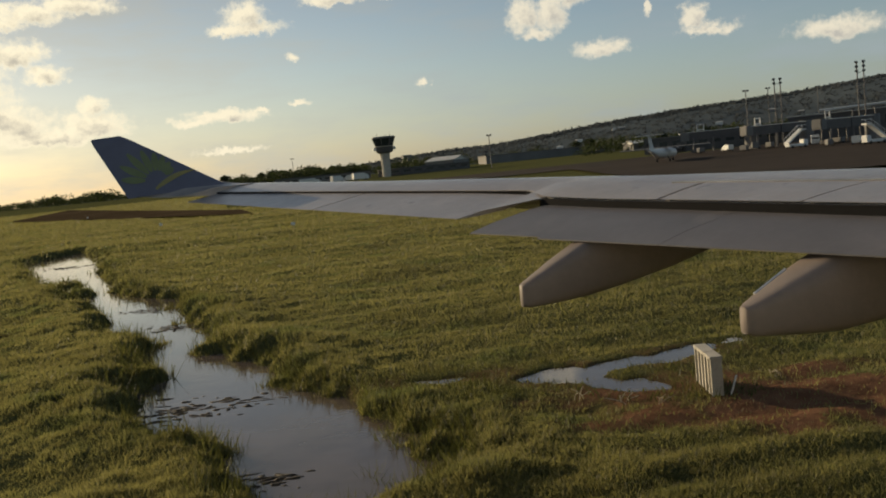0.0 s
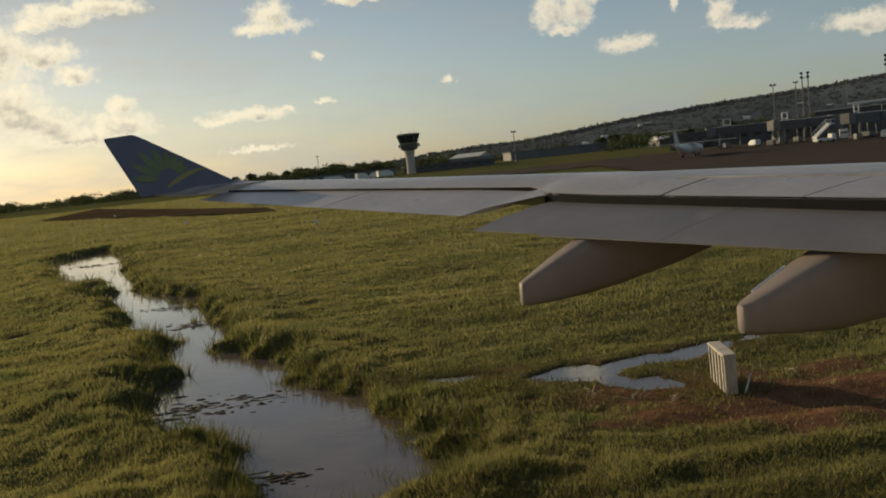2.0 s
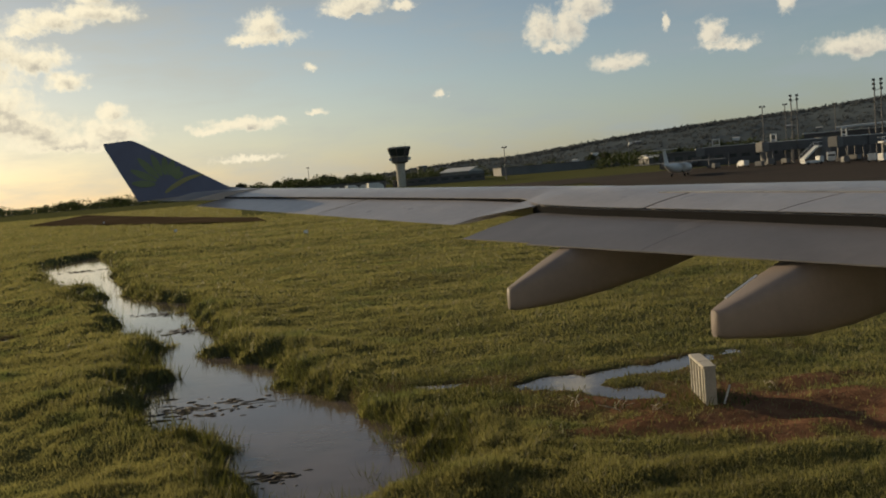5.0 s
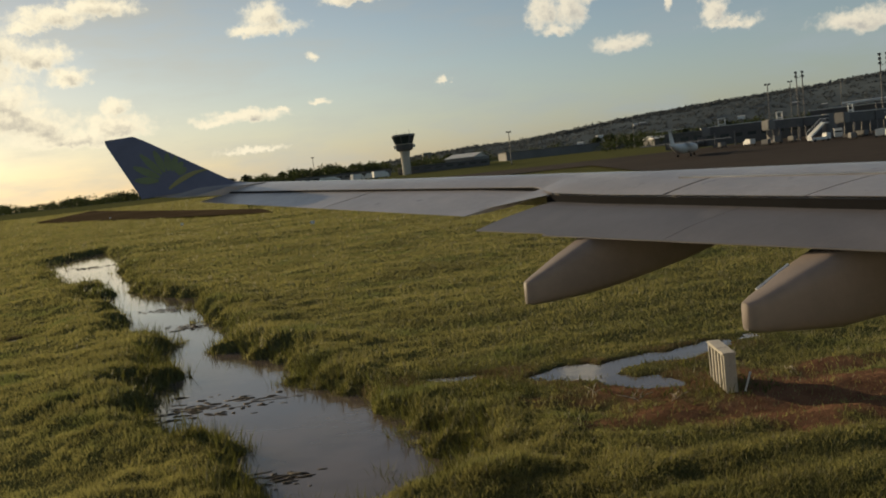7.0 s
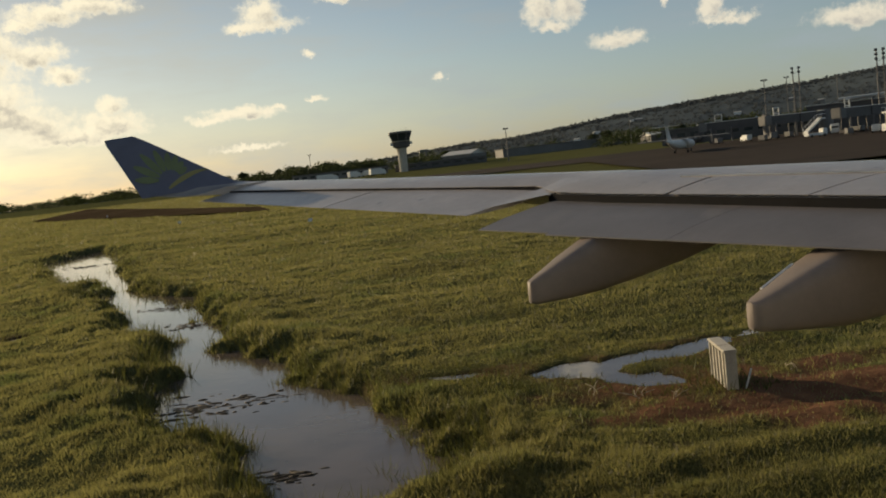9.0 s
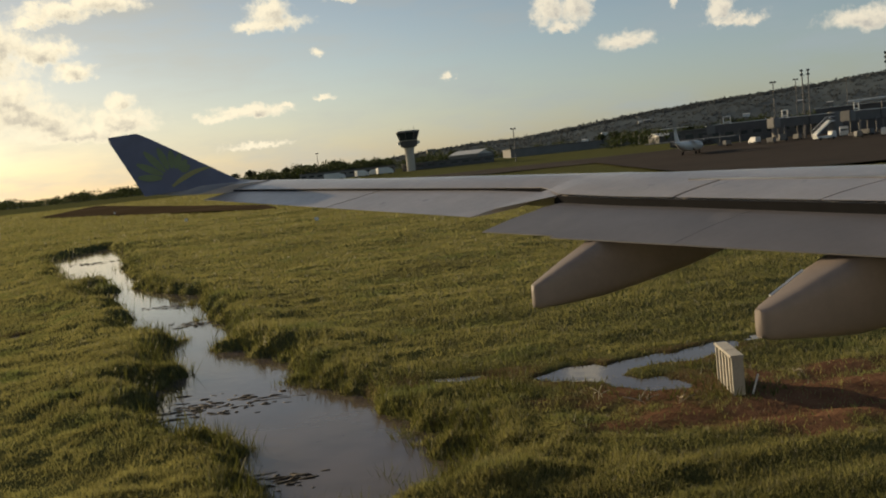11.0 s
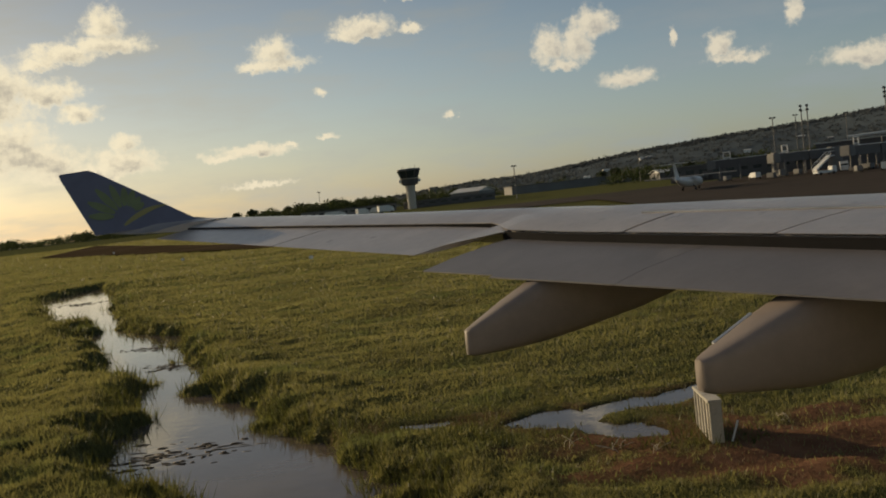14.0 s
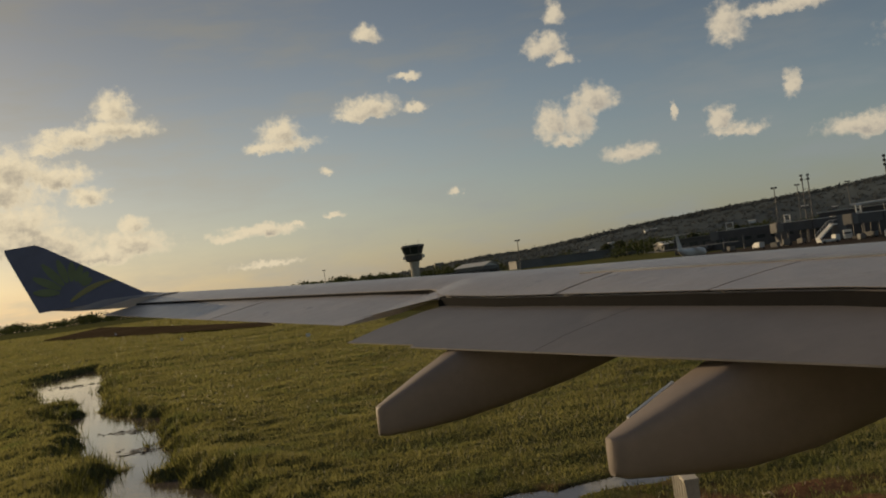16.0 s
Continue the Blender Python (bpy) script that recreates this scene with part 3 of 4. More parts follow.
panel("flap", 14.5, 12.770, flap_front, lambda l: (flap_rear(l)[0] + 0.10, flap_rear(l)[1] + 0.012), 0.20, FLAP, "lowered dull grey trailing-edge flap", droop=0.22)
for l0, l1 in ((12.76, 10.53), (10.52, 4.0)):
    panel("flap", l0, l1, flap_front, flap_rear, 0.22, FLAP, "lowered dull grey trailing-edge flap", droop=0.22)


def skin_front(l):
    f, z = between(SPAN, l)[:2]
    return f + 0.16, z + 0.035


def skin_rear(l):
    k = (15.36 - l) / 0.74
    return 5.05 + 0.90 * k, 4.87 + 0.14 * k


panel("fixed_skin", 15.36, 14.62, skin_front, skin_rear, 0.06, WING, "grey fixed skin between aileron and spoiler", 6)


def cove(l0, l1, gap, deep, label, top=0.012, cuts=48):
    """A dark upright strip closing the wing's rear behind a moving surface, painting the gap's shade."""
    bm = bmesh.new()
    rings = []
    for i in range(cuts + 1):
        l = l0 + (l1 - l0) * i / cuts
        f, z = between(SPAN, l)[:2]
        rings.append([at(l, f - gap, z - top), at(l, f - gap - 0.012, z - top), at(l, f - gap - 0.012, z - deep), at(l, f - gap, z - deep)])
    loft(bm, rings)
    return part("gap_shade_strip", bm, GAP_SHADE, airliner, label)


cove(14.75, 4.0, 0.085, 0.24, "dark strip painting the shade of the slot ahead of the flap", 0.004)
cove(25.5, 15.42, 0.004, 0.10, "dark strip painting the shade of the hinge gap ahead of the aileron")


# thin pale strip that paints a sky reflection ahead of the spoilers
bm = bmesh.new()
rings = []
for i in range(25):
    l = 12.6 - 7.4 * i / 24
    f, z = spoiler_front(l)
    rings.append([at(l, f + 0.02, z + 0.012), at(l, f + 0.09, z + 0.022), at(l, f + 0.09, z - 0.03), at(l, f + 0.02, z - 0.05)])
loft(bm, rings)
part("sheen_strip", bm, SHEEN, airliner, "pale strip ahead of the spoilers, painting the reflection on the skin")


def fairing(l, rows, label=""):
    """A flap-track fairing; rows: ahead, top, bottom, half width."""
    bm = bmesh.new()
    rings = []
    for f, top, low, w in rows:
        mid, half = (top + low) / 2, (top - low) / 2
        rings.append([at(l + w * (abs(math.cos(a)) ** 0.45) * math.copysign(1, math.cos(a)), f, mid + half * (abs(math.sin(a)) ** 0.45) * math.copysign(1, math.sin(a)))
                      for a in (2 * math.pi * (i + 0.5) / 16 for i in range(16))])
    loft(bm, rings)
    return smooth(part("flap_fairing", bm, FAIRING, airliner, label), 50)


fairing(12.0, ((4.46, 4.00, 3.70, 0.05), (4.54, 4.04, 3.68, 0.12), (4.97, 4.28, 3.70, 0.22), (5.4, 4.50, 3.74, 0.28), (5.9, 4.56, 3.82, 0.30), (6.7, 4.60, 3.98, 0.30), (7.5, 4.62, 4.20, 0.28), (8.6, 4.64, 4.5, 0.15)), "grey flap-track fairing pointing down and back")
fairing(8.5, ((5.51, 3.94, 3.65, 0.06), (5.60, 3.97, 3.62, 0.14), (6.08, 4.19, 3.58, 0.26), (6.55, 4.38, 3.55, 0.33), (7.1, 4.46, 3.60, 0.36), (8.0, 4.50, 3.78, 0.36), (9.2, 4.50, 4.05, 0.32), (10.6, 4.5, 4.3, 0.15)), "grey flap-track fairing pointing down and back")


bm = bmesh.new()
tube(bm, at(8.625, 5.75, 4.03), at(8.685, 6.2, 4.23), 0.018, sides=6)
part("edge_strip", bm, HULL, airliner, "thin white strip along the fairing's upper edge")


def winglet_point(s, r, off=0.0):
    """s: from the rear edge (0) to the front edge (1); r: from the foot (0) to the top (1); off: towards the cabin."""
    a, b = at(26.05, -0.60, 5.68), at(26.05, 1.90, 5.82)
    c, d = at(27.2, -1.42, 7.33), at(27.0, -0.60, 7.37)
    p = (a * (1 - s) + b * s) * (1 - r) + (c * (1 - s) + d * s) * r
    return p - OUT * off


def build_winglet():
    bm = bmesh.new()
    rings = []
    for r in (0.0, 0.12, 0.3, 0.5, 0.7, 0.9, 0.97, 1.0):
        thick = 0.10 * (1 - 0.6 * r)
        cut = 0.0 if r < 0.95 else (r - 0.95) * 1.2
        front, ring = [], []
        for s in (0.0, 0.08, 0.3, 0.6, 0.88, 0.97, 1.0):
            t = thick * (4 * s * (1 - s)) ** 0.5 * 0.5 + 0.006
            s2 = cut + s * (1 - 2 * cut)
            front.append(winglet_point(s2, r, t))
            ring.append(winglet_point(s2, r, -t))
        rings.append(front + ring[::-1])
    loft(bm, rings)
    ob = smooth(part("winglet", bm, HAZED_BLUE, airliner, "dark blue upturned winglet with a painted sun emblem"), 60)
    # the grey root that curves up from the wing into the winglet
    bm = bmesh.new()
    rings = []
    for k in range(7):
        a = k / 6
        l = 25.5 + 0.62 * math.sin(a * math.pi / 2)
        up = 0.22 * (1 - math.cos(a * math.pi / 2))
        r0, r1 = 0.80 - 1.25 * a, 2.6 - 0.75 * a
        z0, z1 = 5.62 + 0.0 * a, 5.80
        rings.append([at(l, r0, z0 + up * 0.6), at(l, r0 * 0.6 + r1 * 0.4, (z0 + z1) / 2 + 0.04 + up * 0.6), at(l, r1, z1 - 0.02 + up * 0.5),
                      at(l, r1 - 0.1, z1 - 0.14 + up * 0.5), at(l, r0 * 0.6 + r1 * 0.4, (z0 + z1) / 2 - 0.16 + up * 0.4), at(l, r0, z0 - 0.03 + up * 0.6)])
    loft(bm, rings)
    smooth(part("winglet_root", bm, WING, airliner, "grey curved root of the winglet"), 60)

    def leaf(name, path, mat, label):
        """A painted shape, 3 mm proud: a strip along path, rows of (ahead, height, half width) about the emblem's middle."""
        bm = bmesh.new()
        sides = []
        for i, (x, y, w) in enumerate(path):
            x0, y0, _ = path[max(i - 1, 0)]
            x1, y1, _ = path[min(i + 1, len(path) - 1)]
            d = Vector((x1 - x0, y1 - y0)).normalized()
            row = []
            for sign in (1, -1):
                u, v = 0.29 * 2.35 + x - d.y * w * sign, 0.21 * 1.62 + y + d.x * w * sign
                r = v / 1.62
                s = (u + 0.55 * v) / (2.35 - 1.5 * r)
                row.append(winglet_point(s, r, 0.066 - 0.03 * r))
            sides.append([bm.verts.new(p) for p in row])
        for (a, b), (c, d) in zip(sides, sides[1:]):
            bm.faces.new((a, b, d, c))
        return part(name, bm, mat, ob, label)

    for i, (a, r1) in enumerate(((170, 0.84), (150, 0.98), (130, 1.02), (110, 0.88), (89, 0.72), (69, 0.66), (49, 0.57), (31, 0.52))):
        c, s = math.cos(radians(a)), math.sin(radians(a))
        r0 = 0.26
        leaf("painted_petal", [(c * (r0 + (r1 - r0) * k), s * (r0 + (r1 - r0) * k), 0.088 * math.sin(math.pi * (0.08 + 0.84 * k)) ** 0.8) for k in (0, 0.2, 0.4, 0.6, 0.8, 1)], PETAL, "yellow-green painted petal")
    leaf("painted_stroke", [(-0.02 + 0.98 * k, -0.20 + 0.70 * k - 0.36 * k * k, 0.012 + 0.065 * math.sin(math.pi * (0.1 + 0.9 * k)) * (1 - 0.4 * k)) for k in [i / 10 for i in range(11)]], SWOOSH, "golden painted curved stroke")


build_winglet()


def build_hull():
    """The cabin that carries the wing, beside and behind the viewer."""
    bm = bmesh.new()
    rings = []
    for f, r, z in ((-31, 0.5, 6.3), (-26, 1.2, 5.9), (-18, 2.2, 5.3), (-9, 2.82, 4.9), (0, 2.82, 4.9), (12, 2.82, 4.9), (24, 2.82, 4.9), (28, 2.5, 4.75), (30.5, 1.7, 4.5), (32, 0.5, 4.3)):
        rings.append([at(-3.65 + r * math.cos(a), f, z + r * math.sin(a)) for a in (2 * math.pi * i / 40 for i in range(40))])
    loft(bm, rings)
    smooth(part("fuselage", bm, HULL, airliner, "white painted fuselage"), 60)
    for l, f, wheels in ((1.4, 9.0, 2), (-8.7, 9.0, 2), (-3.65, 27.5, 1)):
        gz = float(ground_height(*at(l, f, 0).xy))
        bm = bmesh.new()
        tube(bm, at(l, f, gz + 0.7), at(l, f, 4.3 if wheels == 2 else 2.6), 0.18)
        if wheels == 2:
            tube(bm, at(l, f - 1.0, gz + 0.68), at(l, f + 1.0, gz + 0.68), 0.14)
        leg = part("landing_gear", bm, STEEL, airliner, "steel landing-gear leg")
        for df in ((-1, 1) if wheels == 2 else (0,)):
            for dl in (-0.7, 0.7) if wheels == 2 else (-0.4, 0.4):
                bm = bmesh.new()
                tube(bm, at(l + dl - 0.22, f + df, gz + 0.68), at(l + dl + 0.22, f + df, gz + 0.68), 0.70, sides=24)
                part("wheel", bm, RUBBER, leg, "black rubber tyre")


build_hull()

# ---------------------------------------------------------------- hills and woods
def spot(azimuth_degrees, distance, lift=0.0):
    x, y = distance * math.sin(radians(azimuth_degrees)), distance * math.cos(radians(azimuth_degrees))
    return x, y, float(rise(x, y)) + lift


# skyline of the hills: direction, height above the horizon (degrees)
SKYLINE = ((-60, 0.1), (-14, 0.15), (-6, 0.45), (-2, 0.78), (1, 0.98), (4, 1.05), (7, 1.34), (9, 1.58), (12, 1.85), (15, 2.05), (18, 2.18), (21, 2.3), (25, 2.65), (32, 3.2), (60, 3.6))


def hill_place(A, K):
    """Places on the hills by direction and by depth (0: foot, 1: far side)."""
    dist = 1050 + 1500 * K
    top = np.interp(A, [s[0] for s in SKYLINE], [s[1] for s in SKYLINE])
    x, y = dist * np.sin(np.radians(A)), dist * np.cos(np.radians(A))
    shape = step(0.0, 0.78, K) * (1 - 0.25 * step(0.8, 1.0, K))
    full = np.tan(np.radians(top)) * (1050 + 1500 * 0.78)
    z = 4.0 + full * shape * (0.84 + 0.30 * (fbm(x / 260, y / 260, 61, 3) - 0.5) * (1 - step(0.55, 0.8, K)) + 0.10 * step(0.5, 0.8, K))
    z = z + (fbm(x / 30, y / 30, 62, 3) - 0.4) * 2.4 * np.minimum(1, full * shape / 12)
    return x, y, z - 14 * step(0.06, 0.0, K)


def build_hills():
    az, k = np.linspace(-30, 48, 600), np.linspace(0, 0.95, 110)
    x, y, z = hill_place(*np.meshgrid(az, k))
    co = np.stack([x, y, z], -1).reshape(-1, 3)
    nx, ny = len(az), len(k)
    i = (np.arange(ny - 1)[:, None] * nx + np.arange(nx - 1)).ravel()
    ob = raw_mesh("backdrop", co, np.stack([i, i + nx, i + nx + 1, i + 1], -1), HAZED_FOREST)
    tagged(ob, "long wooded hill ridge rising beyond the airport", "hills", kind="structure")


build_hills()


def leaf_cloud(rng, centre, radius, count, size):
    """Small tilted leaf clumps filling a ragged crown: corners of their triangles."""
    d = rng.normal(size=(count, 3))
    d /= np.linalg.norm(d, axis=1)[:, None]
    p = centre + d * (radius * (0.45 + 0.65 * rng.random((count, 1))))
    a, b = rng.normal(size=(count, 3)), rng.normal(size=(count, 3))
    a /= np.linalg.norm(a, axis=1)[:, None]
    b /= np.linalg.norm(b, axis=1)[:, None]
    s = size * (0.5 + rng.random((count, 1)))
    return np.stack([p - a * s, p + a * s, p + b * s * 1.3], 1)


def build_woods(name, az0, az1, d0, d1, count, tall0, tall1, seed, label):
    """A far belt of trees: ragged crowns of leaf clumps on short trunks."""
    rng = np.random.default_rng(seed)
    tris = []
    for i in range(count):
        a, d = rng.uniform(az0, az1), rng.uniform(d0, d1)
        x, y, z = spot(a, d)
        tall = rng.uniform(tall0, tall1) * (0.6 + 0.8 * float(value_noise(a * 1.1, 3.0, seed)))
        w = tall * rng.uniform(0.5, 1.0)
        for j in range(4):
            c = np.array([x + rng.normal() * w * 0.45, y + rng.normal() * w * 0.45, z + tall * rng.uniform(0.2, 0.8)])
            tris.append(leaf_cloud(rng, c, np.array([w * 0.5, w * 0.5, tall * 0.22]), 26, tall * 0.075))
        base = np.array([x, y, z - 0.3])
        tris.append(np.array([[base + (-0.25, 0, 0), base + (0.25, 0, 0), base + (0, 0, tall * 0.7)]]))
    co = np.concatenate(tris).reshape(-1, 3)
    ob = raw_mesh(name, co, np.arange(len(co)).reshape(-1, 3), LEAVES, True)
    return tagged(ob, label, "trees", kind="stuff")


build_woods("woods", -40, -15.5, 600, 760, 800, 3.5, 6, 11, "low dark treeline on the horizon")
build_woods("woods", -15.5, -4, 560, 700, 520, 5, 8.5, 12, "dark belt of tropical trees behind the airfield")
build_woods("woods", -4, 12, 620, 900, 260, 5, 8, 13, "dark belt of tropical trees behind the airfield")
build_woods("woods", 9, 40, 480, 700, 420, 5, 8, 14, "dark trees behind the terminal")


def build_hill_forest(count, seed):
    """The hills' forest: crowns of leaf clumps all over the slope."""
    gen = np.random.default_rng(seed)
    A, K = gen.uniform(-9, 36, count), gen.uniform(0.12, 0.84, count)
    x, y, z = hill_place(A, K)
    keep = (fbm(x / 120, y / 120, 66, 3) > 0.27) & ((K > 0.68) | (gen.random(count) < 0.12))
    x, y, z = x[keep], y[keep], z[keep]
    size = gen.uniform(2.6, 6.0, len(x)) * np.where(K[keep] > 0.66, 1.35, 1.0)
    n = 16
    d = gen.normal(size=(len(x), n, 3))
    d /= np.linalg.norm(d, axis=2, keepdims=True)
    d[..., 2] = np.abs(d[..., 2]) * 0.9
    p = np.stack([x, y, z], -1)[:, None, :] + d * (size[:, None, None] * gen.uniform(0.5, 1.0, (len(x), n, 1)))
    a, c = gen.normal(size=p.shape), gen.normal(size=p.shape)
    s = size[:, None, None] * 0.34
    co = np.stack([p - a * s * 0.6, p + a * s * 0.6, p + c * s], 2).reshape(-1, 3)
    ob = raw_mesh("hazed_hill_forest", co, np.arange(len(co)).reshape(-1, 3), HAZED_SLOPE, True)
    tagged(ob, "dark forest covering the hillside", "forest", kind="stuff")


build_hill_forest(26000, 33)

# ---------------------------------------------------------------- control tower and airport
def build_tower():
    x, y, z = spot(-2.8, 450)
    tower = empty("control_tower", "concrete airport control tower with a flared dark glass cab", "tower", at=(x, y, z), turn=12)

    def ring(r, h, n=8):
        return [(r * math.cos(2 * math.pi * (i + 0.5) / n), r * math.sin(2 * math.pi * (i + 0.5) / n), h) for i in range(n)]

    def stack(name, rows, mat, label="", n=8):
        bm = bmesh.new()
        loft(bm, [ring(r, h, n) for r, h in rows])
        return part(name, bm, mat, tower, label)

    stack("shaft", [(2.0, -1), (2.1, 8.0), (2.5, 11.0)], CONCRETE, "pale concrete shaft", 12)
    stack("service_floor", [(2.7, 11.0), (4.1, 11.7), (4.3, 13.9), (4.0, 14.1)], DARKWALL, "dark lower floor")
    stack("balcony", [(4.6, 14.1), (4.8, 14.4), (4.5, 14.45)], CONCRETE, "concrete gallery")
    stack("cab", [(4.1, 14.4), (5.45, 18.0)], GLASS, "outward-leaning dark glazing")
    stack("roof", [(5.65, 18.0), (5.7, 18.6), (5.0, 18.9)], GREYWALL, "flat grey roof")
    for i in range(8):
        bm = bmesh.new()
        a = 2 * math.pi * (i + 0.5) / 8
        tube(bm, (4.12 * math.cos(a), 4.12 * math.sin(a), 14.4), (5.5 * math.cos(a), 5.5 * math.sin(a), 18.0), 0.12, sides=6)
        part("mullion", bm, STEEL, tower)
    for dx, dy, h in ((3.2, 0.5, 2.2), (-2.8, 1.2, 1.6), (0.5, -2.4, 1.2)):
        bm = bmesh.new()
        tube(bm, (dx, dy, 18.5), (dx, dy, 18.6 + h), 0.08, sides=6)
        part("antenna", bm, STEEL, tower)
    for s in (-1, 1):
        bm = bmesh.new()
        box(bm, (s * 4.6, 0, 13.2), (1.2, 2.0, 1.4), 0, 0.1)
        part("equipment_box", bm, WHITE, tower, "white equipment box")


def building(name, az, dist, size, turn, mat, label, roof=None, pitched=False, windows=0, base=0.0):
    """A far block: wall, roof and a row of windows. size: wide, deep, high."""
    w, d, h = size
    b = empty(name, label, "building", at=spot(az, dist, base), turn=turn)
    bm = bmesh.new()
    box(bm, (0, 0, h / 2 - 0.5), (w, d, h + 1), 0, 0.08)
    part("wall", bm, mat, b)
    bm = bmesh.new()
    if pitched:
        rise_ = h * 0.45
        loft(bm, [[(-w / 2 - 0.5, s * (d / 2 + 0.4), h), (-w / 2 - 0.5, 0, h + rise_), (-w / 2 - 0.5, 0, h + rise_ + 0.2), (-w / 2 - 0.5, s * (d / 2 + 0.4), h + 0.25)] for s in (1,)] +
             [[(w / 2 + 0.5, d / 2 + 0.4, h), (w / 2 + 0.5, 0, h + rise_), (w / 2 + 0.5, 0, h + rise_ + 0.2), (w / 2 + 0.5, d / 2 + 0.4, h + 0.25)]])
        loft(bm, [[(sx * (w / 2 + 0.5), -d / 2 - 0.4, h), (sx * (w / 2 + 0.5), -0.02, h + rise_), (sx * (w / 2 + 0.5), -0.02, h + rise_ + 0.2), (sx * (w / 2 + 0.5), -d / 2 - 0.4, h + 0.25)] for sx in (-1, 1)])
        loft(bm, [[(sx * w / 2, -d / 2, h - 0.1), (sx * w / 2, d / 2, h - 0.1), (sx * w / 2, 0, h + rise_)] for sx in (-0.97, 0.97)])
    else:
        box(bm, (0, 0, h + 0.2), (w + 0.8, d + 0.8, 0.35), 0, 0.05)
    part("roof", bm, roof or mat, b)
    for i in range(windows):
        bm = bmesh.new()
        box(bm, (-w / 2 + (i + 0.5) * w / windows, -d / 2 - 0.02, h * 0.6), (w / windows * 0.6, 0.12, h * 0.3))
        part("window", bm, GLASS, b)
    return b


def flood_mast(az, dist, tall, heads, label, pair=False):
    x, y, z = spot(az, dist)
    m = empty("flood_mast", label, "light mast", "apron light masts", at=(x, y, z), turn=-az)
    for dx in ((-0.9, 0.9) if pair else (0,)):
        bm = bmesh.new()
        tube(bm, (dx, 0, -0.5), (dx, 0, tall), 0.26, 0.17, 8)
        part("pole", bm, STEEL, m)
    if pair:
        for k in range(int(tall // 3)):
            bm = bmesh.new()
            tube(bm, (-0.9, 0, 2 + 3 * k), (0.9, 0, 2 + 3 * k + 0.6), 0.07, sides=5)
            part("brace", bm, STEEL, m)
    for i in range(heads):
        for s in (-1, 1):
            bm = bmesh.new()
            box(bm, (s * (1.0 if pair else 0.7), -0.3, tall - 0.2 - 1.3 * i), (0.9, 0.5, 0.7), 0, 0.08)
            part("floodlight", bm, DARKWALL, m)
    return m


def van(az, dist, turn, size, label, body=WHITE, name="van"):
    """A service vehicle: body, cab, windscreen and wheels. size: long, wide, high."""
    L, w, h = size
    v = empty(name, label, "vehicle", "service vehicles", at=spot(az, dist, 0.4), turn=turn)
    bm = bmesh.new()
    box(bm, (-0.12 * L, 0, 0.35 + h * 0.5), (L * 0.76, w, h * 0.86), 0, 0.12)
    part("body", bm, body, v)
    bm = bmesh.new()
    loft(bm, [[(0.27 * L, s * w / 2, 0.4), (0.5 * L, s * w / 2, 0.4), (0.5 * L, s * w / 2, h * 0.5), (0.42 * L, s * w * 0.46, h * 0.85), (0.27 * L, s * w * 0.46, h * 0.88)] for s in (-1, 1)])
    part("cab", bm, body, v)
    bm = bmesh.new()
    box(bm, (0.47 * L, 0, h * 0.66), (0.08, w * 0.8, h * 0.26))
    part("windscreen", bm, GLASS, v)
    for sx in (-0.32, 0.32):
        for s in (-1, 1):
            bm = bmesh.new()
            tube(bm, (sx * L, s * (w / 2 - 0.1), 0.4), (sx * L, s * (w / 2 + 0.05), 0.4), 0.4, sides=12)
            part("wheel", bm, RUBBER, v)
    return v


def jet_bridge(az, dist, turn, length):
    """A boarding bridge: covered tunnel, cab, rotunda and legs on wheels."""
    j = empty("jet_bridge", "grey boarding bridge with a pale cab on tall legs", "boarding bridge", "boarding bridges", at=spot(az, dist, 0.4), turn=turn)
    for i, (x, w) in enumerate(((-length * 0.25, 2.9), (length * 0.25, 2.5))):
        bm = bmesh.new()
        box(bm, (x, 0, 5.6), (length * 0.5, w, 2.7), 0, 0.1)
        part("tunnel", bm, DARKWALL, j)
    bm = bmesh.new()
    box(bm, (length * 0.5 + 1.0, 0, 5.7), (2.8, 3.2, 3.0), 0, 0.25)
    part("cab", bm, GREYWALL, j, "grey bridge cab")
    bm = bmesh.new()
    tube(bm, (-length * 0.5, 0, 0), (-length * 0.5, 0, 7.4), 2.2, sides=16)
    part("rotunda", bm, GREYWALL, j)
    for x in (0.1, 0.42):
        for s in (-1, 1):
            bm = bmesh.new()
            tube(bm, (length * x, s * 1.4, 0.3), (length * x, s * 1.2, 5.0), 0.22, sides=8)
            part("leg", bm, STEEL, j)
    bm = bmesh.new()
    box(bm, (length * 0.42, 0, 0.55), (1.6, 3.6, 0.9), 0, 0.1)
    part("bogie", bm, DARKWALL, j)
    bm = bmesh.new()
    for s in (-1.1, 1.1):
        box(bm, (length * 0.3 + s, -1.2, 8.2), (0.3, 0.3, 2.6), 0, 0.04)
    for h in (7.6, 9.4):
        box(bm, (length * 0.3, -1.2, h), (2.5, 0.34, 0.34), 0, 0.04)
    part("roof_frame", bm, WHITE, j, "white open steel frame")
    # white strips along the tunnel roof, painting its sunlit edges
    for s in (-1, 1):
        bm = bmesh.new()
        box(bm, (0.5, s * 1.46, 7.05), (length * 0.98, 0.12, 0.18), 0, 0.03)
        part("edge_highlight", bm, WHITE, j, "white strip painting the sunlit roof edge")
    return j


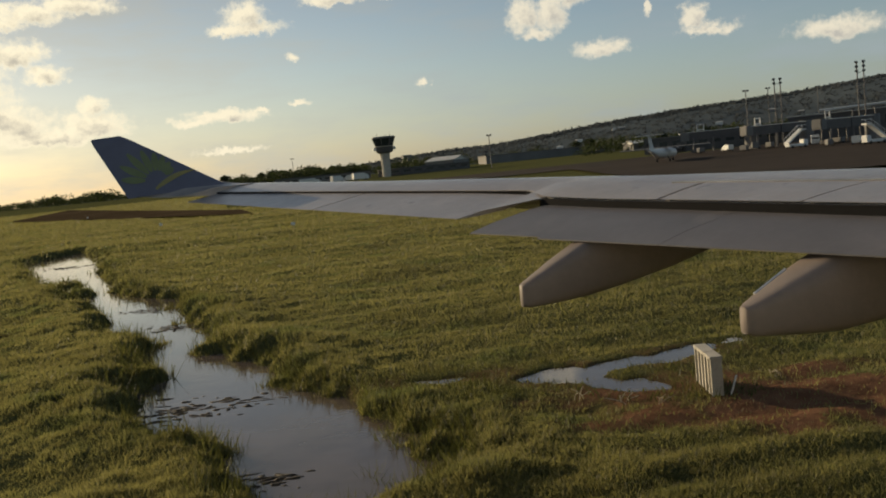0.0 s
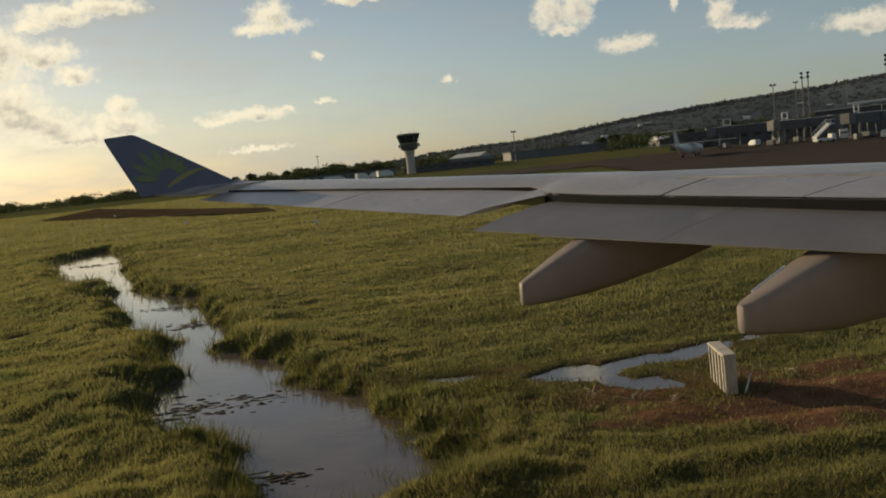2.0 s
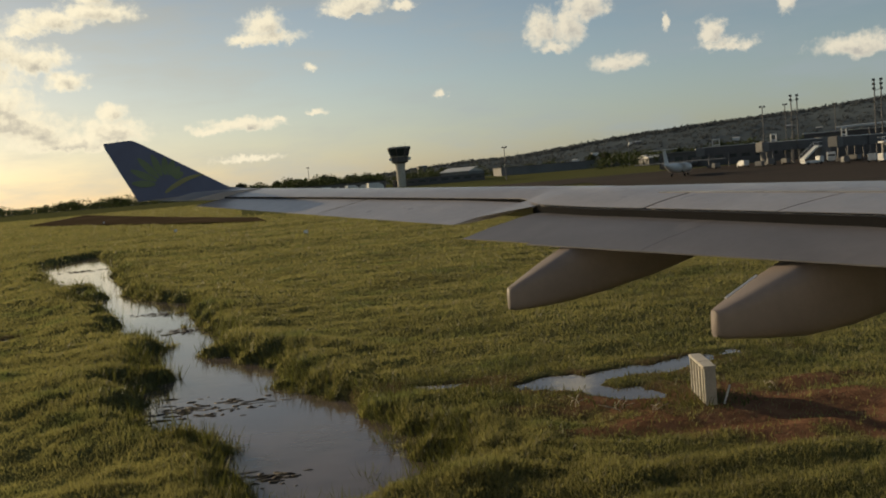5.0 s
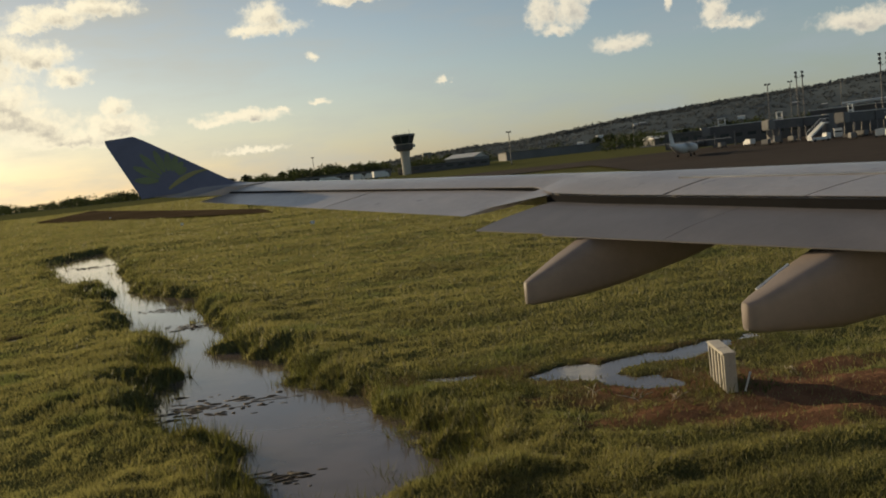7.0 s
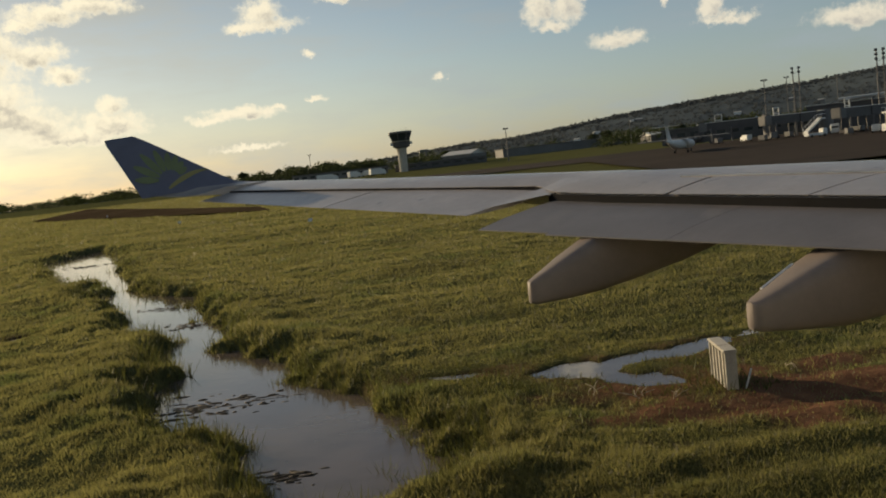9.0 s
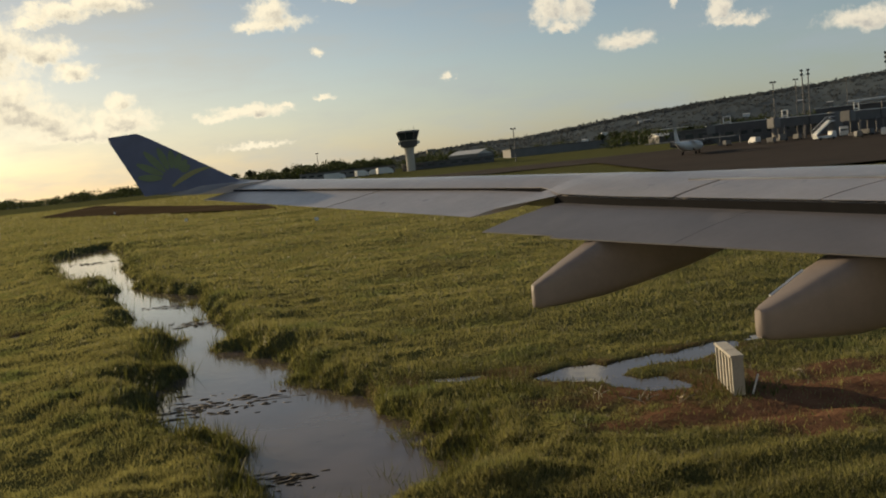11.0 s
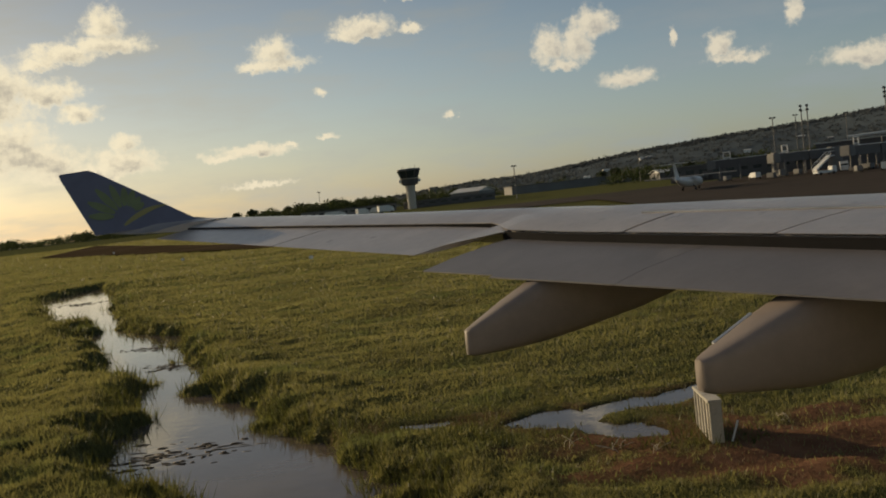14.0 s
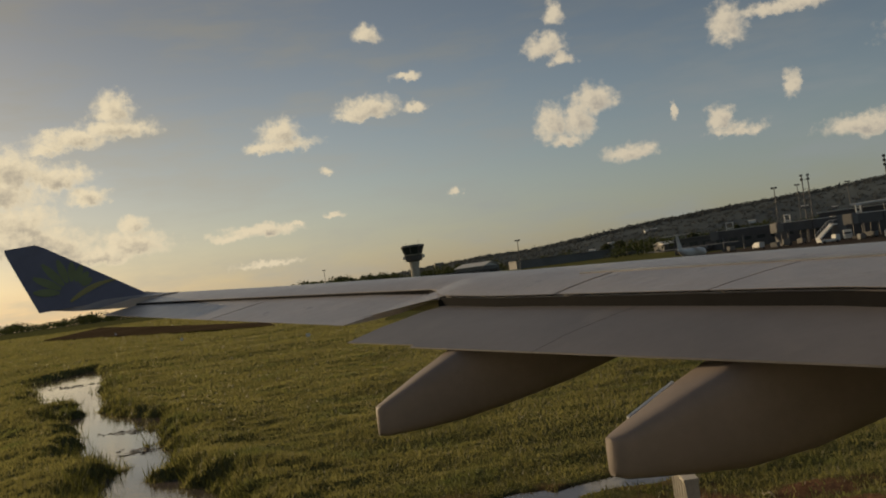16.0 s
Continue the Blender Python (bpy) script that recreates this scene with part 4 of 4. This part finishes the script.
def stair_truck(az, dist, turn):
    s = empty("stair_truck", "white mobile passenger stairs parked on the apron", "stair truck", "stair trucks", at=spot(az, dist, 0.4), turn=turn)
    bm = bmesh.new()
    box(bm, (0, 0, 0.8), (6.5, 2.1, 0.7), 0, 0.1)
    box(bm, (2.6, 0, 1.6), (1.5, 2.0, 1.3), 0, 0.15)
    part("chassis", bm, WHITE, s)
    bm = bmesh.new()
    loft(bm, [[(-3.4, y, 1.2), (-3.4, y, 1.7), (1.6, y, 5.2), (3.0, y, 5.2), (3.0, y, 4.8), (1.6, y, 4.7)] for y in (-0.9, 0.9)])
    part("flight", bm, WHITE, s)
    for y in (-0.95, 0.95):
        bm = bmesh.new()
        tube(bm, (-3.4, y, 2.7), (1.6, y, 6.2), 0.07, sides=6)
        tube(bm, (1.6, y, 6.2), (3.0, y, 6.2), 0.07, sides=6)
        for k in range(6):
            tube(bm, (-3.4 + k, y, 1.6 + 0.7 * k), (-3.4 + k, y, 2.7 + 0.7 * k), 0.05, sides=5)
        part("railing", bm, WHITE, s)
    for x in (-2.2, 2.2):
        for y in (-0.95, 0.95):
            bm = bmesh.new()
            tube(bm, (x, y - 0.12, 0.4), (x, y + 0.12, 0.4), 0.4, sides=12)
            part("wheel", bm, RUBBER, s)
    return s


def propeller_plane(az, dist, turn):
    """A parked high-wing twin turboprop seen half from behind."""
    p = empty("propeller_plane", "small white twin-propeller airliner parked on the apron", "airplane", at=spot(az, dist, 0.4), turn=turn)
    bm = bmesh.new()
    rings = []
    for x, r, z in ((-12.6, 0.15, 3.5), (-10, 0.7, 3.0), (-6, 1.25, 2.5), (-2, 1.35, 2.35), (6, 1.35, 2.35), (9, 1.2, 2.25), (10.6, 0.75, 2.0), (11.3, 0.15, 1.9)):
        rings.append([(x, r * math.cos(a), z + r * math.sin(a)) for a in (2 * math.pi * i / 16 for i in range(16))])
    loft(bm, rings)
    smooth(part("fuselage", bm, WHITE, p), 60)
    bm = bmesh.new()
    loft(bm, [[(x0, y, 3.7), (x1, y, 3.7), (x1, y, 3.85), ((x0 + x1) / 2, y, 3.98), (x0, y, 3.85)] for y, x0, x1 in ((-12.5, 0.2, 1.6), (-4, -0.6, 2.0), (4, -0.6, 2.0), (12.5, 0.2, 1.6))])
    part("wing", bm, GREYWALL, p, "grey high wing")
    bm = bmesh.new()
    loft(bm, [[(x0, -t, z), (x1, -t, z), (x1, t, z), (x0, t, z)] for z, x0, x1, t in ((3.0, -12.2, -7.4, 0.16), (4.2, -12.2, -9.3, 0.14), (7.4, -13.0, -11.2, 0.08))])
    part("fin", bm, WHITE, p, "white upright tail fin")
    bm = bmesh.new()
    loft(bm, [[(-13.2, y, 7.3), (-11.6, y, 7.3), (-11.6, y, 7.45), (-13.2, y, 7.42)] for y in (-3.6, 3.6)])
    part("tailplane", bm, WHITE, p)
    for s in (-1, 1):
        bm = bmesh.new()
        loft(bm, [[(x, s * 4.1 + r * math.cos(a), 3.4 + r * math.sin(a)) for a in (2 * math.pi * i / 12 for i in range(12))] for x, r in ((-1.5, 0.3), (0, 0.6), (2.6, 0.6), (3.6, 0.25))])
        e = smooth(part("engine", bm, GREYWALL, p), 50)
        for k in range(4):
            bm = bmesh.new()
            a = math.pi / 4 + k * math.pi / 2
            box(bm, (3.5, s * 4.1 + 1.0 * math.cos(a), 3.4 + 1.0 * math.sin(a)), (0.12, 0.25 + 1.5 * abs(math.cos(a)), 0.25 + 1.5 * abs(math.sin(a))), 0, 0.04)
            part("propeller_blade", bm, DARKWALL, e)
    for x, y in ((9, 0), (-0.5, 1.8), (-0.5, -1.8)):
        bm = bmesh.new()
        tube(bm, (x, y - 0.2, 0.4), (x, y + 0.2, 0.4), 0.4, sides=12)
        tube(bm, (x, y, 0.4), (x, y * 0.6, 1.6), 0.12, sides=6)
        part("wheel", bm, RUBBER, p)


build_tower()
building("airfield_building", -6.6, 470, (46, 14, 3.2), 6, GREYWALL, "long low grey airfield building below the control tower", DARKWALL, windows=12)
building("airfield_building", -0.6, 465, (44, 16, 3.0), 4, DARKWALL, "long low dark shed beside the control tower", GREYWALL, windows=8)
building("hangar", 0.9, 490, (16, 18, 4.5), -28, GREYWALL, "grey hangar with a pale pitched roof", ROOF, True)
building("apartment_block", -3.9 + 2.4, 980, (9, 9, 16), 10, GREYWALL, "far pale block of flats above the trees", ROOF, windows=3)
building("warehouse", 6.5, 560, (70, 24, 4.2), 8, GREYWALL, "long grey warehouse in front of the hills", GREYWALL)
building("warehouse", 12.8, 500, (22, 14, 3.5), 10, GREYWALL, "grey warehouse with a pale roof", ROOF, True)
building("terminal", 21.5, 395, (120, 30, 6.0), -21, DARKWALL, "long dark airport terminal with glazed front", GREYWALL, windows=24)
building("terminal_hall", 25.3, 372, (60, 30, 9.0), -24, DARKWALL, "tall dark terminal hall with a white roof edge", ROOF, windows=14)
flood_mast(3.5, 420, 14.5, 1, "slim light mast beside the taxiway")
flood_mast(18.4, 385, 21.0, 1, "tall slim steel floodlight mast")
flood_mast(19.6, 480, 24.0, 1, "tall slim steel floodlight mast")
flood_mast(20.1, 330, 22.0, 2, "tall twin-pole steel floodlight mast", True)
flood_mast(22.2, 470, 22.0, 1, "tall slim steel floodlight mast")
flood_mast(24.4, 310, 23.5, 3, "tall twin-pole steel floodlight mast", True)
flood_mast(10.8, 520, 16.0, 1, "slim light mast behind the apron")
propeller_plane(13.6, 268, 60)
jet_bridge(16.8, 330, 160, 20)
jet_bridge(20.0, 318, 205, 24)
jet_bridge(23.6, 300, 215, 26)
stair_truck(20.9, 285, 20)
stair_truck(24.9, 262, 200)
van(18.7, 306, 75, (5.0, 1.9, 2.1), "grey service van parked on the apron", GREYWALL)
van(21.9, 300, 250, (6.0, 2.3, 2.8), "white catering truck parked on the apron", name="truck")
van(23.0, 292, 120, (4.4, 1.8, 1.5), "dark grey airport car parked on the apron", GREYWALL, name="car")
van(24.0, 268, 60, (4.8, 1.9, 2.0), "white service van parked on the apron")
van(17.2, 312, 100, (4.6, 1.8, 1.9), "pale service van parked on the apron")
van(-4.4, 412, 28, (7.0, 2.5, 3.0), "white box truck standing on the airfield", name="truck")
van(-5.0, 415, 150, (5.0, 2.2, 2.5), "white service van standing on the airfield")
van(-5.8, 410, 40, (5.6, 2.3, 2.8), "white service van standing on the airfield")
van(-7.4, 408, 5, (9.0, 2.4, 2.8), "white service truck standing on the airfield", name="truck")
van(-10.7, 405, 5, (8.0, 2.5, 2.4), "white truck standing on the airfield", name="truck")
rng = random.Random(7)
for i in range(12):
    a, k = rng.uniform(6, 30), rng.uniform(0.18, 0.6)
    d = 1050 + 1500 * k
    zz = float(hill_place(np.array(a), np.array(k))[2]) + 2.5
    h = building("house", a, d, (rng.uniform(6, 11), 6, rng.uniform(2, 3.5)), rng.uniform(-40, 40), WHITE if i % 3 else GREYWALL, "small pale house on the wooded hillside", ROOF, True)
    h.location.z = zz
    tagged(h, group="hillside houses")


def roof_beam(az0, az1, dist, high):
    """A long white tubular roof edge carried on posts above the terminal."""
    a, b = Vector(spot(az0, dist)), Vector(spot(az1, dist))
    mid = (a + b) / 2
    t = empty("roof_canopy", "long white roof edge on posts above the terminal", "canopy", at=tuple(mid))
    bm = bmesh.new()
    tube(bm, a - mid + Vector((0, 0, high - 1.0)), b - mid + Vector((0, 0, high)), 0.55, sides=10)
    part("beam", bm, ROOF, t)
    for k in range(6):
        p = a.lerp(b, (k + 0.5) / 6) - mid
        bm = bmesh.new()
        tube(bm, p + Vector((0, 0, -0.5)), p + Vector((0, 0, high - 0.6)), 0.25, sides=8)
        part("post", bm, STEEL, t)


def cart(az, dist, turn, label):
    """A baggage cart: deck, cover and wheels."""
    c = empty("baggage_cart", label, "cart", "baggage carts", at=spot(az, dist, 0.4), turn=turn)
    bm = bmesh.new()
    box(bm, (0, 0, 0.55), (2.6, 1.5, 0.15), 0, 0.03)
    part("deck", bm, STEEL, c)
    bm = bmesh.new()
    box(bm, (0, 0, 1.25), (2.4, 1.4, 1.2), 0, 0.08)
    part("cover", bm, GREYWALL, c)
    for x in (-0.9, 0.9):
        for y in (-0.7, 0.7):
            bm = bmesh.new()
            tube(bm, (x, y - 0.08, 0.25), (x, y + 0.08, 0.25), 0.25, sides=10)
            part("wheel", bm, RUBBER, c)


def far_tree(az, dist, tall, seed):
    """A single tree of the far belt: tapered trunk, three limbs and a ragged crown."""
    gen = np.random.default_rng(seed)
    x, y, z = spot(az, dist)
    t = empty("tree", "dark broad-leaved tree standing above the treeline", "tree", "airfield trees", at=(x, y, z))
    bm = bmesh.new()
    tube(bm, (0, 0, -0.4), (0, 0, tall * 0.6), 0.28, 0.14, 8)
    ends = [(tall * 0.22 * math.cos(a), tall * 0.22 * math.sin(a), tall * 0.75) for a in (0.4, 2.5, 4.6)]
    for e in ends:
        tube(bm, (0, 0, tall * 0.42), e, 0.13, 0.06, 6)
    part("trunk", bm, BARK, t)
    tris = [leaf_cloud(gen, np.array(e), np.array([tall * 0.24, tall * 0.24, tall * 0.17]), 170, tall * 0.05) for e in ends]
    tris.append(leaf_cloud(gen, np.array([0, 0, tall * 0.82]), np.array([tall * 0.26, tall * 0.26, tall * 0.18]), 220, tall * 0.05))
    co = np.concatenate(tris).reshape(-1, 3)
    crown = raw_mesh("crown", co, np.arange(len(co)).reshape(-1, 3), LEAVES, True)
    crown.parent = t


for i, (a, d, h) in enumerate(((-13.2, 600, 7.5), (-12.3, 585, 8.5), (-10.2, 600, 8), (-8.9, 620, 7.5), (-6.0, 640, 8), (-0.2, 600, 8), (8.6, 560, 8), (9.4, 540, 9), (13.6, 520, 8), (16.0, 510, 9))):
    far_tree(a, d, h, 100 + i)

flood_mast(-8.3, 700, 17.0, 1, "thin far mast above the treeline")

pick = random.Random(21)
for a, d in ((15.7, 318), (18.1, 296), (19.5, 308), (22.6, 272), (25.2, 285), (26.0, 270)):
    cart(a, d, pick.uniform(0, 180), "small grey covered baggage cart on the apron")

roof_beam(22.2, 29.0, 352, 11.3)


def marker(x, y):
    """A small taxiway marker board on a post."""
    z = float(ground_height(x, y))
    m = empty("marker_board", "small pale taxiway marker board in the grass", "marker", "marker boards", at=(x, y, z))
    bm = bmesh.new()
    box(bm, (0, 0, 0.62), (0.5, 0.1, 0.4), 0, 0.02)
    part("board", bm, HULL, m)
    for s in (-0.15, 0.15):
        bm = bmesh.new()
        tube(bm, (s, 0, -0.2), (s, 0, 0.5), 0.04, sides=6)
        part("post", bm, STEEL, m)


marker(-49, 168)
marker(-18.2, 118)
marker(-96, 262)

# ---------------------------------------------------------------- the slotted drain head
def build_drain_head():
    x, y = 5.7, 21.9
    z = float(ground_height(x, y))
    b = empty("drain_head", "weathered pale concrete slotted drain box standing in red mud", "drain box", at=(x, y, z), turn=-2)
    bm = bmesh.new()
    box(bm, (0, 0, 0.875), (0.30, 1.56, 0.07), 0, 0.012)
    part("cap", bm, CONCRETE, b, "pale concrete cap slab")
    # the back slab is dark to paint the shaded inside behind the posts
    bm = bmesh.new()
    box(bm, (0.105, 0, 0.36), (0.05, 1.40, 0.96), 0, 0.006)
    part("back_wall", bm, DARKWALL, b, "back slab coloured dark for the shade inside the slots")
    for s in (-1, 1):
        bm = bmesh.new()
        box(bm, (0.0, s * 0.73, 0.36), (0.26, 0.08, 0.96), 0, 0.008)
        part("end_wall", bm, CONCRETE, b)
    for i in range(4):
        bm = bmesh.new()
        box(bm, (-0.10, -0.46 + 0.30 * i, 0.40), (0.055, 0.115, 0.88), 0, 0.008)
        post = part("post", bm, CONCRETE, b)
        bm = bmesh.new()
        tube(bm, (-0.10, -0.46 + 0.30 * i, -0.02), (-0.13, -0.44 + 0.30 * i, -0.16), 0.012, sides=6)
        part("rusty_bar", bm, RUST, post, "bent rusty reinforcing bar")
    bm = bmesh.new()
    tube(bm, (0.28, -0.78, 0.0), (0.46, -0.66, 0.42), 0.022, sides=8)
    part("loose_bar", bm, WHITE, b, "pale metal bar leaning on it")


build_drain_head()


def dry_weed(x, y, stems, seed):
    """A clump of bleached dead stalks."""
    pick = random.Random(seed)
    w = empty("dry_weed", "bleached dead weed stalks beside the puddles", "weed", "dead weeds", at=(x, y, float(ground_height(x, y))))
    for i in range(stems):
        a, reach, tall = pick.uniform(0, 6.28), pick.uniform(0.1, 0.4), pick.uniform(0.2, 0.5)
        bm = bmesh.new()
        last = Vector((pick.uniform(-0.15, 0.15), pick.uniform(-0.15, 0.15), -0.03))
        foot = last.copy()
        for k in (0.35, 0.7, 1.0):
            q = foot + Vector((math.cos(a) * reach * k * k, math.sin(a) * reach * k * k, tall * (k - 0.35 * k * k)))
            tube(bm, last, q, 0.009, 0.007, 5)
            last = q
        part("stalk", bm, STRAW, w)


for i, (x, y, n) in enumerate(((3.6, 21.6, 7), (4.3, 21.1, 5), (7.6, 22.9, 6), (2.7, 22.3, 4))):
    dry_weed(x, y, n, 40 + i)
